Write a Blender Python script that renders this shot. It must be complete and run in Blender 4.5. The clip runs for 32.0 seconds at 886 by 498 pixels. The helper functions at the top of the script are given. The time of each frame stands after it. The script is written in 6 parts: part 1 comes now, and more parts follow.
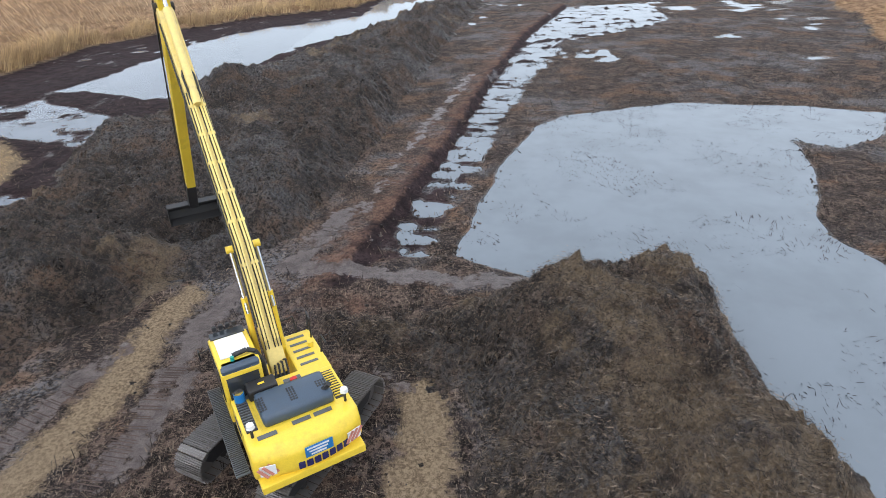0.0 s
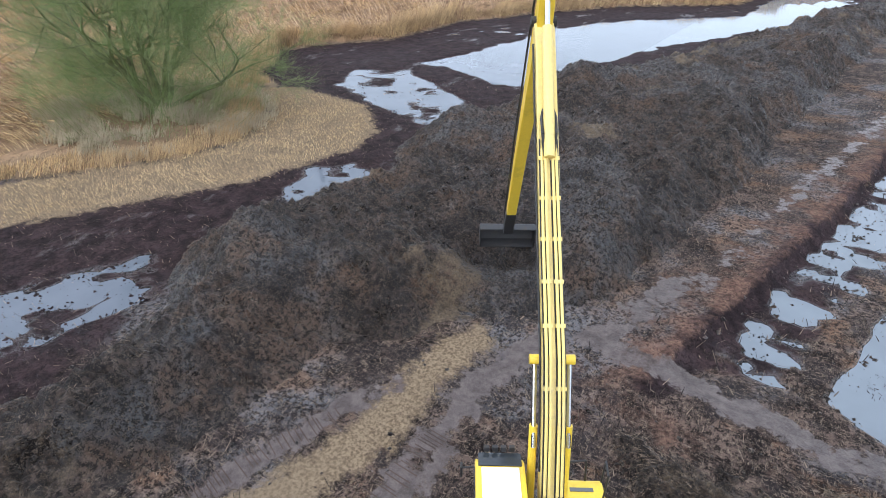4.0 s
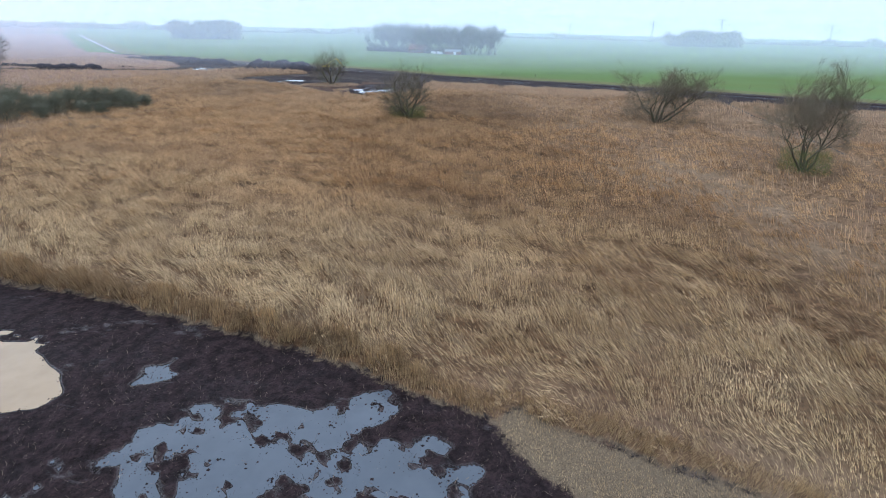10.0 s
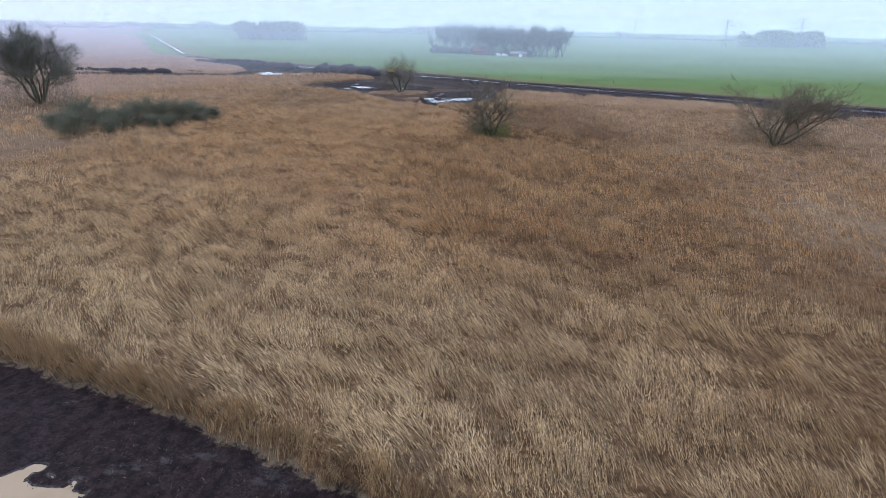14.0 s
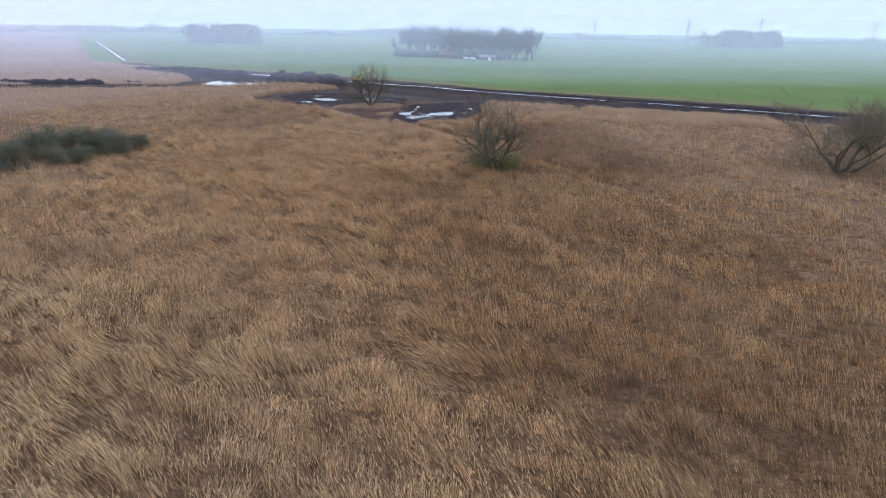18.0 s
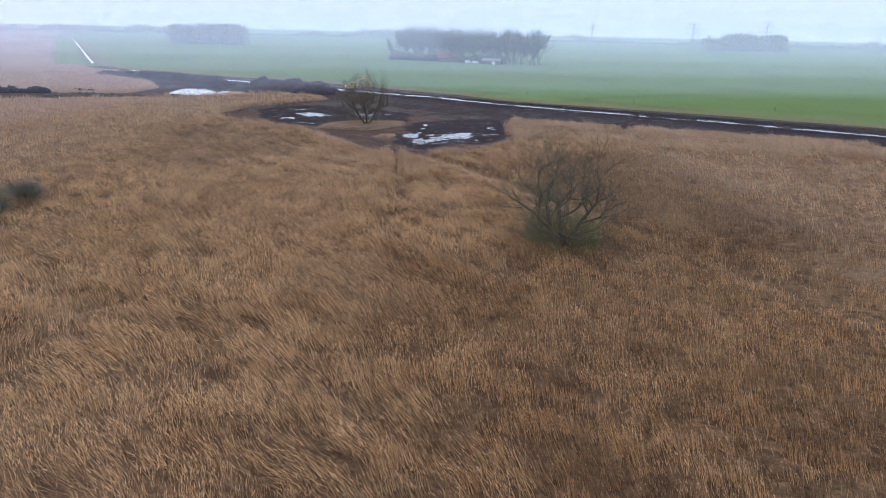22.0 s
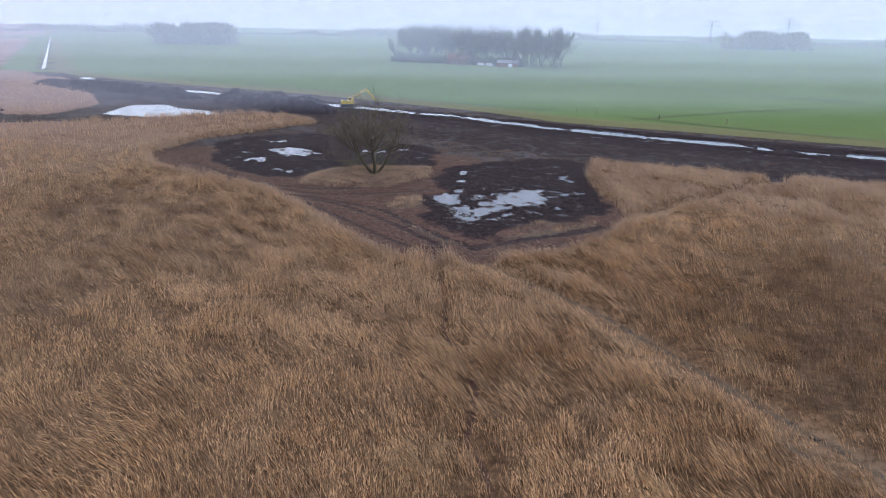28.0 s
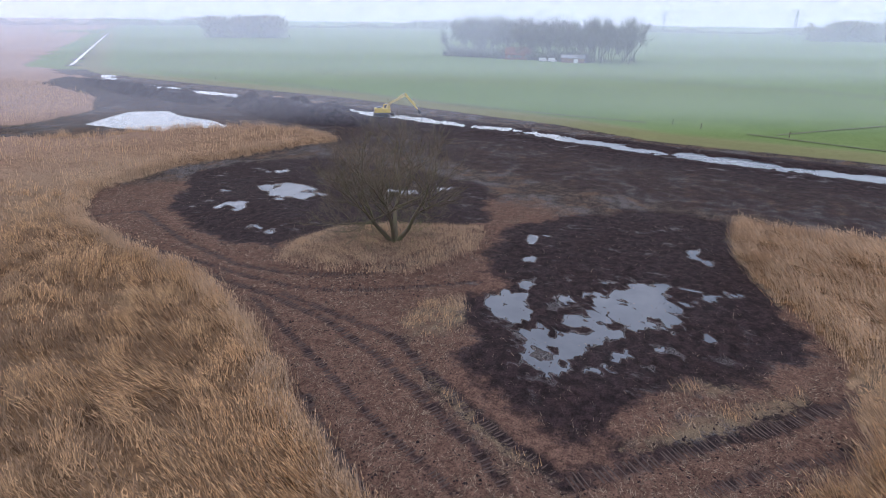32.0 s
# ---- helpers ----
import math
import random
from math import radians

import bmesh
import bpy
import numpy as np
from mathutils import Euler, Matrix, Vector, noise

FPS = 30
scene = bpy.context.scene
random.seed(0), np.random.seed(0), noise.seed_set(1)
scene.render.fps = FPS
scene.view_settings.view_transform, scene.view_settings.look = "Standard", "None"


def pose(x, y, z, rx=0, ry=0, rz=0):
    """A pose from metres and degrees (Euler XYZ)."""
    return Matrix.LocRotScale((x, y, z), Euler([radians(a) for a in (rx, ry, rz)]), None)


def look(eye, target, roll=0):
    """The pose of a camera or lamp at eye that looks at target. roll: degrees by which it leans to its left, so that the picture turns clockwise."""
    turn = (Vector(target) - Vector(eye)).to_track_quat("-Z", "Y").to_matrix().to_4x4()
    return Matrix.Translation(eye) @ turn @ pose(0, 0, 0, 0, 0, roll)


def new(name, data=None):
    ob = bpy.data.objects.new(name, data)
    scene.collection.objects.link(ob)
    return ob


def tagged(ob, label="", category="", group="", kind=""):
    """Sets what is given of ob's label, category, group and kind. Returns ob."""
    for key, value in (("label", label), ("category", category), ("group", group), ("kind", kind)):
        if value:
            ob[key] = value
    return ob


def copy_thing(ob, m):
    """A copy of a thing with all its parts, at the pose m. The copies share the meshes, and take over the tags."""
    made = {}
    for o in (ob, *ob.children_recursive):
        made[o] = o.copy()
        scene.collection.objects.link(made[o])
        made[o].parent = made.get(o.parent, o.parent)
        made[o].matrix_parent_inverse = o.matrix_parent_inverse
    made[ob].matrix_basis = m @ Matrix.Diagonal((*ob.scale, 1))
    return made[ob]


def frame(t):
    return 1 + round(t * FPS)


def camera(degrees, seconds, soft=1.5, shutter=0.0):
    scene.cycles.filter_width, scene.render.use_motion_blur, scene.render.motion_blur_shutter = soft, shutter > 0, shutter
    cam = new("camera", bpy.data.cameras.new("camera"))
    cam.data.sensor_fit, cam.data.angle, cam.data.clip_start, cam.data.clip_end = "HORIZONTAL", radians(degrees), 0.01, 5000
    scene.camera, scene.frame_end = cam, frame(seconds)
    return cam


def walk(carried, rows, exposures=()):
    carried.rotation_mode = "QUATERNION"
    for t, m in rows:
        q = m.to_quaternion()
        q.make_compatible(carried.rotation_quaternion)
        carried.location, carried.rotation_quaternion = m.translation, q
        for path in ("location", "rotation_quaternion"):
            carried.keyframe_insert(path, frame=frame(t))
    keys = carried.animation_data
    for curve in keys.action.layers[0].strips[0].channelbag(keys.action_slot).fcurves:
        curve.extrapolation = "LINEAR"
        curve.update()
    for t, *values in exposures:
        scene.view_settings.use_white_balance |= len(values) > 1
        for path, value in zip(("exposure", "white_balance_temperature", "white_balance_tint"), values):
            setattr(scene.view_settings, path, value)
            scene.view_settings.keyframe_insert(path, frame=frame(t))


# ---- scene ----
cam = camera(74.0, 32.0, soft=0.9)
# seconds, eye x y z in metres, turn about x y z in degrees
ROWS = [
    (0.0, -0.5, -0.76, 12.38, 60.72, 1.21, 2.25),
    (0.5, -0.67, -0.46, 12.36, 60.73, 1.42, 4.66),
    (1.0, -0.72, -0.15, 12.34, 60.73, 1.71, 7.61),
    (1.5, -0.78, 0.22, 12.38, 60.74, 1.84, 10.8),
    (2.0, -0.89, 0.66, 12.41, 60.82, 1.79, 14.14),
    (2.5, -1.11, 1.25, 12.4, 60.96, 1.49, 17.8),
    (4.5, -4.0, 4.81, 12.73, 59.79, 0.1, 42.17),
    (5.0, -4.78, 5.08, 12.83, 60.32, -0.43, 51.39),
    (5.5, -5.72, 5.08, 13.16, 60.48, -0.77, 61.91),
    (6.0, -6.56, 4.9, 14.11, 60.34, -0.41, 73.46),
    (6.5, -7.5, 4.38, 15.33, 60.66, -0.4, 84.72),
    (7.0, -8.42, 3.78, 16.94, 60.64, -0.49, 93.63),
    (7.5, -9.33, 2.98, 18.34, 61.6, -1.35, 97.14),
    (8.0, -10.21, 2.09, 19.4, 63.88, -1.65, 98.41),
    (8.5, -11.1, 1.07, 20.17, 66.59, -1.52, 99.6),
    (9.0, -11.89, -0.03, 20.91, 68.73, -1.49, 101.03),
    (9.5, -12.64, -0.92, 21.68, 69.47, -1.31, 103.41),
    (10.0, -13.88, -2.35, 22.26, 69.45, -1.22, 105.93),
    (10.5, -15.31, -3.74, 22.69, 69.67, -1.38, 107.29),
    (11.0, -16.88, -5.02, 23.03, 69.9, -1.6, 107.82),
    (11.5, -18.25, -6.43, 23.35, 69.91, -1.71, 108.29),
    (12.0, -19.58, -7.82, 23.71, 69.63, -1.53, 108.71),
    (12.5, -20.99, -9.15, 23.99, 69.42, -1.38, 109.28),
    (13.0, -22.45, -10.45, 24.16, 69.27, -1.23, 109.98),
    (13.5, -23.9, -11.82, 24.27, 69.19, -1.11, 110.63),
    (14.0, -25.74, -13.31, 24.37, 69.23, -1.1, 111.19),
    (14.5, -27.99, -15.03, 24.27, 69.45, -1.15, 111.46),
    (16.5, -39.88, -23.1, 24.75, 69.56, -0.88, 109.02),
    (17.0, -43.63, -25.18, 24.76, 69.52, -0.86, 108.32),
    (17.5, -47.6, -27.25, 24.8, 69.49, -0.81, 107.73),
    (18.0, -51.68, -29.29, 24.83, 69.43, -0.82, 107.33),
    (18.5, -55.99, -31.37, 24.8, 69.4, -0.81, 107.06),
    (19.0, -60.49, -33.48, 24.75, 69.37, -0.83, 106.87),
    (19.5, -65.04, -35.56, 24.67, 69.38, -0.86, 106.79),
    (20.0, -69.71, -37.71, 24.58, 69.41, -0.92, 106.78),
    (20.5, -74.32, -39.86, 24.55, 69.44, -1.01, 106.74),
    (21.0, -78.85, -41.97, 24.53, 69.5, -1.07, 106.72),
    (21.5, -83.36, -44.12, 24.51, 69.55, -1.14, 106.7),
    (22.0, -87.99, -46.29, 24.46, 69.59, -1.15, 106.7),
    (22.5, -92.68, -48.51, 24.4, 69.54, -1.18, 106.5),
    (23.0, -97.34, -50.69, 24.36, 69.41, -1.23, 106.34),
    (23.5, -102.08, -52.89, 24.27, 69.3, -1.23, 106.21),
    (24.0, -106.89, -55.14, 24.17, 69.22, -1.22, 106.13),
    (24.5, -111.64, -57.39, 24.06, 69.15, -1.23, 106.15),
    (25.0, -116.46, -59.67, 23.95, 69.18, -1.25, 106.3),
    (25.5, -120.82, -61.85, 23.99, 69.25, -1.22, 106.24),
    (27.5, -137.7, -69.95, 24.14, 69.37, -1.02, 106.32),
    (28.0, -142.04, -71.9, 24.16, 69.45, -0.96, 106.38),
    (28.5, -146.58, -73.9, 24.13, 69.4, -0.99, 106.29),
    (29.0, -151.12, -75.6, 24.11, 69.31, -0.85, 106.43),
    (29.5, -155.81, -77.35, 24.03, 69.19, -0.76, 106.59),
    (30.0, -160.6, -78.81, 23.89, 69.06, -0.59, 107.2),
    (30.5, -165.38, -80.04, 23.78, 68.97, -0.46, 108.19),
    (31.0, -170.19, -81.42, 23.67, 68.87, -0.48, 109.16),
    (31.5, -174.76, -82.5, 23.6, 68.82, -0.51, 110.41),
    (32.0, -179.14, -83.6, 23.57, 68.73, -0.65, 111.54),
]
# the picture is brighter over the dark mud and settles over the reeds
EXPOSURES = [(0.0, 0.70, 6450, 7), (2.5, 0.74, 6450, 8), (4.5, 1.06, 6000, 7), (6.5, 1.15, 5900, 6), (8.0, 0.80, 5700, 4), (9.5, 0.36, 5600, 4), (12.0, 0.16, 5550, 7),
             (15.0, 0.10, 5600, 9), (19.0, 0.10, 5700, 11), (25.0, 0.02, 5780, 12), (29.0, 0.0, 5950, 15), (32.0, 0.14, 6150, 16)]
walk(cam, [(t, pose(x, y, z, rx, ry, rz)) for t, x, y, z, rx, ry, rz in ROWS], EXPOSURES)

# ---- light ----
world = bpy.data.worlds.new("overcast_sky")
scene.world = world
world.use_nodes = True
wn, wl = world.node_tree.nodes, world.node_tree.links
wn.clear()
w_out, w_bg = wn.new("ShaderNodeOutputWorld"), wn.new("ShaderNodeBackground")
w_sky = wn.new("ShaderNodeTexSky")
w_sky.sky_type, w_sky.sun_disc = "NISHITA", False
w_sky.sun_elevation, w_sky.sun_rotation = radians(38), radians(150)
w_sky.dust_density, w_sky.air_density = 3.0, 1.2
w_scale = wn.new("ShaderNodeVectorMath")
w_scale.operation = "SCALE"
w_scale.inputs[3].default_value = 0.10
w_geo, w_sep, w_ramp = wn.new("ShaderNodeTexCoord"), wn.new("ShaderNodeSeparateXYZ"), wn.new("ShaderNodeValToRGB")
w_ramp.color_ramp.elements[0].position, w_ramp.color_ramp.elements[0].color = 0.0, (0.80, 0.87, 1.0, 1)
w_ramp.color_ramp.elements[1].position, w_ramp.color_ramp.elements[1].color = 0.05, (0.83, 0.915, 1.06, 1)
w_e = w_ramp.color_ramp.elements.new(0.6)
w_e.color = (0.88, 0.93, 1.07, 1)
w_mix = wn.new("ShaderNodeMix")
w_mix.data_type = "RGBA"
w_mix.inputs[0].default_value = 0.88
wl.new(w_geo.outputs["Generated"], w_sep.inputs[0])
wl.new(w_sep.outputs[2], w_ramp.inputs[0])
wl.new(w_sky.outputs[0], w_scale.inputs[0])
wl.new(w_scale.outputs[0], w_mix.inputs[6])
wl.new(w_ramp.outputs[0], w_mix.inputs[7])
wl.new(w_mix.outputs[2], w_bg.inputs[0])
w_bg.inputs[1].default_value = 1.0
wl.new(w_bg.outputs[0], w_out.inputs[0])

sun = new("sun", bpy.data.lights.new("sun", "SUN"))
sun.data.energy, sun.data.angle, sun.data.color = 1.0, radians(100), (1.0, 0.955, 0.93)
sun.matrix_world = look((0, 0, 0), (0.42, 0.62, -0.62))


# ---- material tools ----
class Nodes:
    """A node material with a Principled surface; small methods add nodes to it."""

    def __init__(self, name, rough=0.8, metal=0.0, spec=0.5):
        self.mat = bpy.data.materials.new(name)
        self.mat.use_nodes = True
        self.t = self.mat.node_tree
        self.p = self.t.nodes["Principled BSDF"]
        self.p.inputs["Roughness"].default_value = rough
        self.p.inputs["Metallic"].default_value = metal
        self.p.inputs["Specular IOR Level"].default_value = spec

    def link(self, a, b):
        self.t.links.new(a, b)

    def put(self, socket, value):
        if isinstance(value, (int, float)):
            socket.default_value = value
        elif isinstance(value, tuple):
            socket.default_value = (*value, 1) if len(value) == 3 and socket.type == "RGBA" else value
        else:
            self.link(value, socket)

    def where(self):
        return self.t.nodes.new("ShaderNodeNewGeometry").outputs["Position"]

    def local(self):
        return self.t.nodes.new("ShaderNodeTexCoord").outputs["Object"]

    def island(self):
        return self.t.nodes.new("ShaderNodeNewGeometry").outputs["Random Per Island"]

    def each(self):
        return self.t.nodes.new("ShaderNodeObjectInfo").outputs["Random"]

    def attr(self, name):
        n = self.t.nodes.new("ShaderNodeAttribute")
        n.attribute_name = name
        return n.outputs["Fac"]

    def noise(self, vec, scale, detail=4.0, rough=0.6, stretch=None, warp=0.0):
        if stretch:
            mp = self.t.nodes.new("ShaderNodeMapping")
            self.link(vec, mp.inputs[0])
            mp.inputs["Scale"].default_value = stretch[:3]
            if len(stretch) > 3:
                mp.inputs["Rotation"].default_value = (0, 0, radians(stretch[3]))
            vec = mp.outputs[0]
        n = self.t.nodes.new("ShaderNodeTexNoise")
        self.link(vec, n.inputs["Vector"])
        n.inputs["Scale"].default_value, n.inputs["Detail"].default_value, n.inputs["Roughness"].default_value = scale, detail, rough
        n.inputs["Distortion"].default_value = warp
        return n.outputs[0]

    def step(self, v, a, b, lo=0.0, hi=1.0):
        n = self.t.nodes.new("ShaderNodeMapRange")
        n.interpolation_type = "SMOOTHSTEP"
        for k, x in enumerate((v, a, b, lo, hi)):
            self.put(n.inputs[k], x)
        return n.outputs[0]

    def calc(self, op, a, b=0.0):
        n = self.t.nodes.new("ShaderNodeMath")
        n.operation = op
        self.put(n.inputs[0], a)
        self.put(n.inputs[1], b)
        return n.outputs[0]

    def mix(self, f, a, b):
        n = self.t.nodes.new("ShaderNodeMix")
        n.data_type = "RGBA"
        self.put(n.inputs[0], f)
        self.put(n.inputs[6], a)
        self.put(n.inputs[7], b)
        return n.outputs[2]

    def height(self):
        s = self.t.nodes.new("ShaderNodeSeparateXYZ")
        self.link(self.where(), s.inputs[0])
        return s.outputs[2]

    def bump(self, h, strength=0.5, dist=0.05):
        n = self.t.nodes.new("ShaderNodeBump")
        n.inputs["Strength"].default_value, n.inputs["Distance"].default_value = strength, dist
        self.link(h, n.inputs["Height"])
        self.link(n.outputs[0], self.p.inputs["Normal"])

    def colour(self, c):
        self.put(self.p.inputs["Base Color"], c)

    def rough(self, v):
        self.put(self.p.inputs["Roughness"], v)


def plain(name, c, rough=0.5, metal=0.0, dirt=(0.10, 0.075, 0.05), amount=0.35, scale=2.5):
    """A painted, metal or plastic surface with dirt in patches and fine grain."""
    m = Nodes(name, rough, metal)
    v = m.local()
    patch = m.step(m.noise(v, scale, 6, 0.65), 0.5, 0.75, 0.0, amount)
    fine = m.step(m.noise(v, scale * 14, 3), 0.35, 0.7, 0.95, 1.03)
    base = m.mix(patch, c, dirt)
    mul = m.t.nodes.new("ShaderNodeVectorMath")
    mul.operation = "SCALE"
    m.link(base, mul.inputs[0])
    m.link(fine, mul.inputs[3])
    m.colour(mul.outputs[0])
    m.rough(m.step(patch, 0, 0.4, rough, min(1.0, rough + 0.3)))
    m.bump(m.noise(v, scale * 10, 3), 0.08, 0.01)
    return m.mat


def peat_nodes(m, v):
    """Colour and fine relief of wet root peat: near-black crumbs and painted crevice shade, brown clods, grey silt with
    a painted wet sheen, and pale root fibres.
    """
    big = m.noise(v, 0.13, 5, 0.6)
    mid = m.noise(v, 1.1, 7, 0.72)
    fine = m.noise(v, 6.5, 9, 0.8)
    c = m.mix(m.step(mid, 0.42, 0.58), (0.015, 0.0105, 0.0098), (0.115, 0.081, 0.066))
    # grey silt, lightened to blue-grey to carry the wet peat's sheen
    c = m.mix(m.step(big, 0.47, 0.58, 0.0, 0.72), c, (0.150, 0.150, 0.160))
    c = m.mix(m.step(m.noise(v, 0.27, 4, 0.6), 0.52, 0.62, 0.0, 0.75), c, (0.150, 0.086, 0.052))
    # low spots of the fine relief get crevice shade as near-black colour
    c = m.mix(m.step(fine, 0.515, 0.475, 0.0, 0.90), c, (0.0085, 0.0064, 0.0064))
    c = m.mix(m.step(m.noise(v, 0.42, 5, 0.65), 0.50, 0.60, 0.0, 0.8), c, (0.020, 0.0165, 0.0175))
    fibre = m.noise(v, 13.0, 7, 0.82, (1.0, 0.3, 1.0, 40), 1.5)
    fibre2 = m.noise(v, 13.0, 7, 0.82, (0.3, 1.0, 1.0, 15), 1.5)
    c = m.mix(m.step(m.calc("MAXIMUM", fibre, fibre2), 0.555, 0.60, 0.0, 0.75), c, (0.25, 0.195, 0.145))
    return c, mid, fine


def bog_nodes(m, v, mid, fine):
    """Colour of black boggy peat with a few pale fibres."""
    bog = m.mix(m.step(mid, 0.36, 0.64), (0.0132, 0.0085, 0.0098), (0.042, 0.0265, 0.0282))
    bog = m.mix(m.step(fine, 0.50, 0.38, 0.0, 0.85), bog, (0.0060, 0.0040, 0.0042))
    return m.mix(m.step(m.noise(v, 14.0, 6, 0.8), 0.61, 0.74, 0.0, 0.45), bog, (0.150, 0.110, 0.092))


def make_bog():
    m = Nodes("black_bog_peat", 0.7, 0.0, 0.12)
    v = m.where()
    c, mid, fine = peat_nodes(m, v)
    m.colour(bog_nodes(m, v, mid, fine))
    m.bump(m.calc("ADD", mid, fine), 0.8, 0.1)
    return m.mat


def make_ground():
    m = Nodes("marsh_ground", 0.8, 0.0, 0.30)
    v = m.where()
    peat, mid, fine = peat_nodes(m, v)
    z = m.height()
    streak = m.noise(v, 1.6, 5, 0.7, (1.0, 0.35, 1.0, 25))
    grit = m.noise(v, 11.0, 4, 0.75)
    # black boggy peat
    bog = bog_nodes(m, v, mid, fine)
    peat = m.mix(m.step(m.calc("ADD", m.attr("bog"), m.calc("MULTIPLY", m.calc("SUBTRACT", m.noise(v, 0.55, 7, 0.75), 0.5), 1.5)), 0.3, 0.7, 0.0, 0.92), peat, bog)
    # cut straw
    straw = m.mix(m.step(grit, 0.3, 0.7), (0.090, 0.065, 0.043), (0.280, 0.212, 0.140))
    straw = m.mix(m.step(m.noise(v, 0.35, 4), 0.45, 0.75, 0.0, 0.6), straw, (0.19, 0.145, 0.098))
    s_mask = m.step(m.calc("ADD", m.attr("straw"), m.calc("MULTIPLY", m.calc("SUBTRACT", m.noise(v, 1.4, 6, 0.75), 0.5), 0.9)), 0.42, 0.60)
    c = m.mix(s_mask, peat, straw)
    # rust-brown driven earth
    earth = m.mix(m.step(m.noise(v, 1.7, 8, 0.78), 0.34, 0.66), (0.090, 0.051, 0.039), (0.205, 0.125, 0.092))
    earth = m.mix(m.step(fine, 0.52, 0.42, 0.0, 0.8), earth, (0.042, 0.026, 0.021))
    earth = m.mix(m.step(grit, 0.56, 0.70, 0.0, 0.7), earth, (0.32, 0.225, 0.150))
    e_mask = m.step(m.calc("ADD", m.attr("earth"), m.calc("MULTIPLY", m.calc("SUBTRACT", m.noise(v, 0.8, 6, 0.75), 0.5), 0.8)), 0.40, 0.66)
    c = m.mix(e_mask, c, earth)
    # smeared wet clay
    k_mask = m.step(m.calc("ADD", m.attr("slick"), m.calc("MULTIPLY", m.calc("SUBTRACT", m.noise(v, 0.9, 6, 0.72), 0.5), 0.8)), 0.46, 0.54)
    c = m.mix(k_mask, c, m.mix(m.step(m.noise(v, 3.0, 6, 0.75), 0.35, 0.65), (0.058, 0.044, 0.040), (0.130, 0.104, 0.096)))
    # reed litter below the standing reeds
    litter = m.mix(m.step(streak, 0.3, 0.72), (0.115, 0.072, 0.042), (0.36, 0.230, 0.135))
    litter = m.mix(m.step(m.noise(v, 0.05, 4), 0.46, 0.66, 0.0, 0.6), litter, (0.20, 0.132, 0.092))
    litter = m.mix(m.step(m.noise(v, 0.022, 3), 0.5, 0.62, 0.0, 0.45), litter, (0.34, 0.25, 0.165))
    # shade between dense stems is put in as a darker litter colour
    shaded_litter = m.mix(m.step(streak, 0.3, 0.72), (0.070, 0.037, 0.016), (0.300, 0.168, 0.078))
    shaded_litter = m.mix(m.step(m.noise(v, 8.0, 6, 0.8, (1.0, 0.4, 1.0, -25)), 0.52, 0.47, 0.0, 0.7), shaded_litter, (0.036, 0.019, 0.010))
    litter = m.mix(m.step(m.attr("dense"), 0.1, 0.6, 0.0, 0.60), litter, shaded_litter)
    # distance haze put into the far litter as a pinkish tint
    litter = m.mix(m.step(m.attr("pink"), 0.0, 1.0, 0.0, 0.8), litter, (0.36, 0.245, 0.19))
    litter = m.mix(m.step(m.noise(v, 3.0, 7, 0.8), 0.50, 0.36, 0.0, 0.75), litter, (0.070, 0.044, 0.027))
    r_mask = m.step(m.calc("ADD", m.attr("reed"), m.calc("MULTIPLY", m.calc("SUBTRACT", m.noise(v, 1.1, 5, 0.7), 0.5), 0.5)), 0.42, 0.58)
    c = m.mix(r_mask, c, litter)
    # winter grass
    grass = m.mix(m.noise(v, 0.03, 5, 0.6), (0.125, 0.195, 0.066), (0.180, 0.245, 0.098))
    grass = m.mix(m.step(m.noise(v, 0.02, 4, 0.6, (1.0, 0.15, 1.0, 62)), 0.45, 0.7, 0.0, 0.45), grass, (0.155, 0.180, 0.058))
    grass = m.mix(m.step(m.noise(v, 1.3, 5, 0.75), 0.45, 0.75, 0.0, 0.5), grass, (0.070, 0.120, 0.040))
    g_mask = m.step(m.calc("ADD", m.attr("grass"), m.calc("MULTIPLY", m.calc("SUBTRACT", m.noise(v, 0.5, 6, 0.75), 0.5), 0.5)), 0.40, 0.60)
    grass = m.mix(m.step(m.attr("verge"), 0.1, 0.9, 0.0, 0.75), grass, m.mix(m.noise(v, 0.7, 5, 0.7), (0.15, 0.125, 0.070), (0.25, 0.235, 0.110)))
    c = m.mix(g_mask, c, grass)
    m.colour(c)
    dry = m.calc("MAXIMUM", m.calc("MAXIMUM", s_mask, r_mask), m.calc("MAXIMUM", g_mask, m.calc("MULTIPLY", e_mask, 0.75)))
    wet = m.step(m.calc("ADD", z, m.calc("MULTIPLY", m.calc("SUBTRACT", fine, 0.5), 0.10)), -0.045, 0.0, 0.18, 0.80)
    wet = m.calc("MULTIPLY", wet, m.step(k_mask, 0.0, 1.0, 1.0, 0.45))
    # half-drained bog: a wet film in patches
    film = m.calc("MULTIPLY", m.step(m.attr("bog"), 0.4, 0.9), m.step(m.noise(v, 0.33, 7, 0.72, (1.0, 0.55, 1.0, 30)), 0.53, 0.70))
    wet = m.calc("MULTIPLY", wet, m.step(film, 0.0, 1.0, 1.0, 0.5))
    m.rough(m.calc("MAXIMUM", wet, m.calc("MULTIPLY", dry, 0.9)))
    m.put(m.p.inputs["Specular IOR Level"], m.calc("MULTIPLY", m.step(dry, 0.0, 0.8, 1.0, 0.3), m.step(wet, 0.3, 0.7, 0.36, 0.07)))
    h = m.calc("ADD", m.calc("MULTIPLY", mid, 1.0), m.calc("MULTIPLY", fine, 0.5))
    m.bump(m.calc("ADD", h, m.calc("MULTIPLY", grit, 0.35)), 0.85, 0.11)
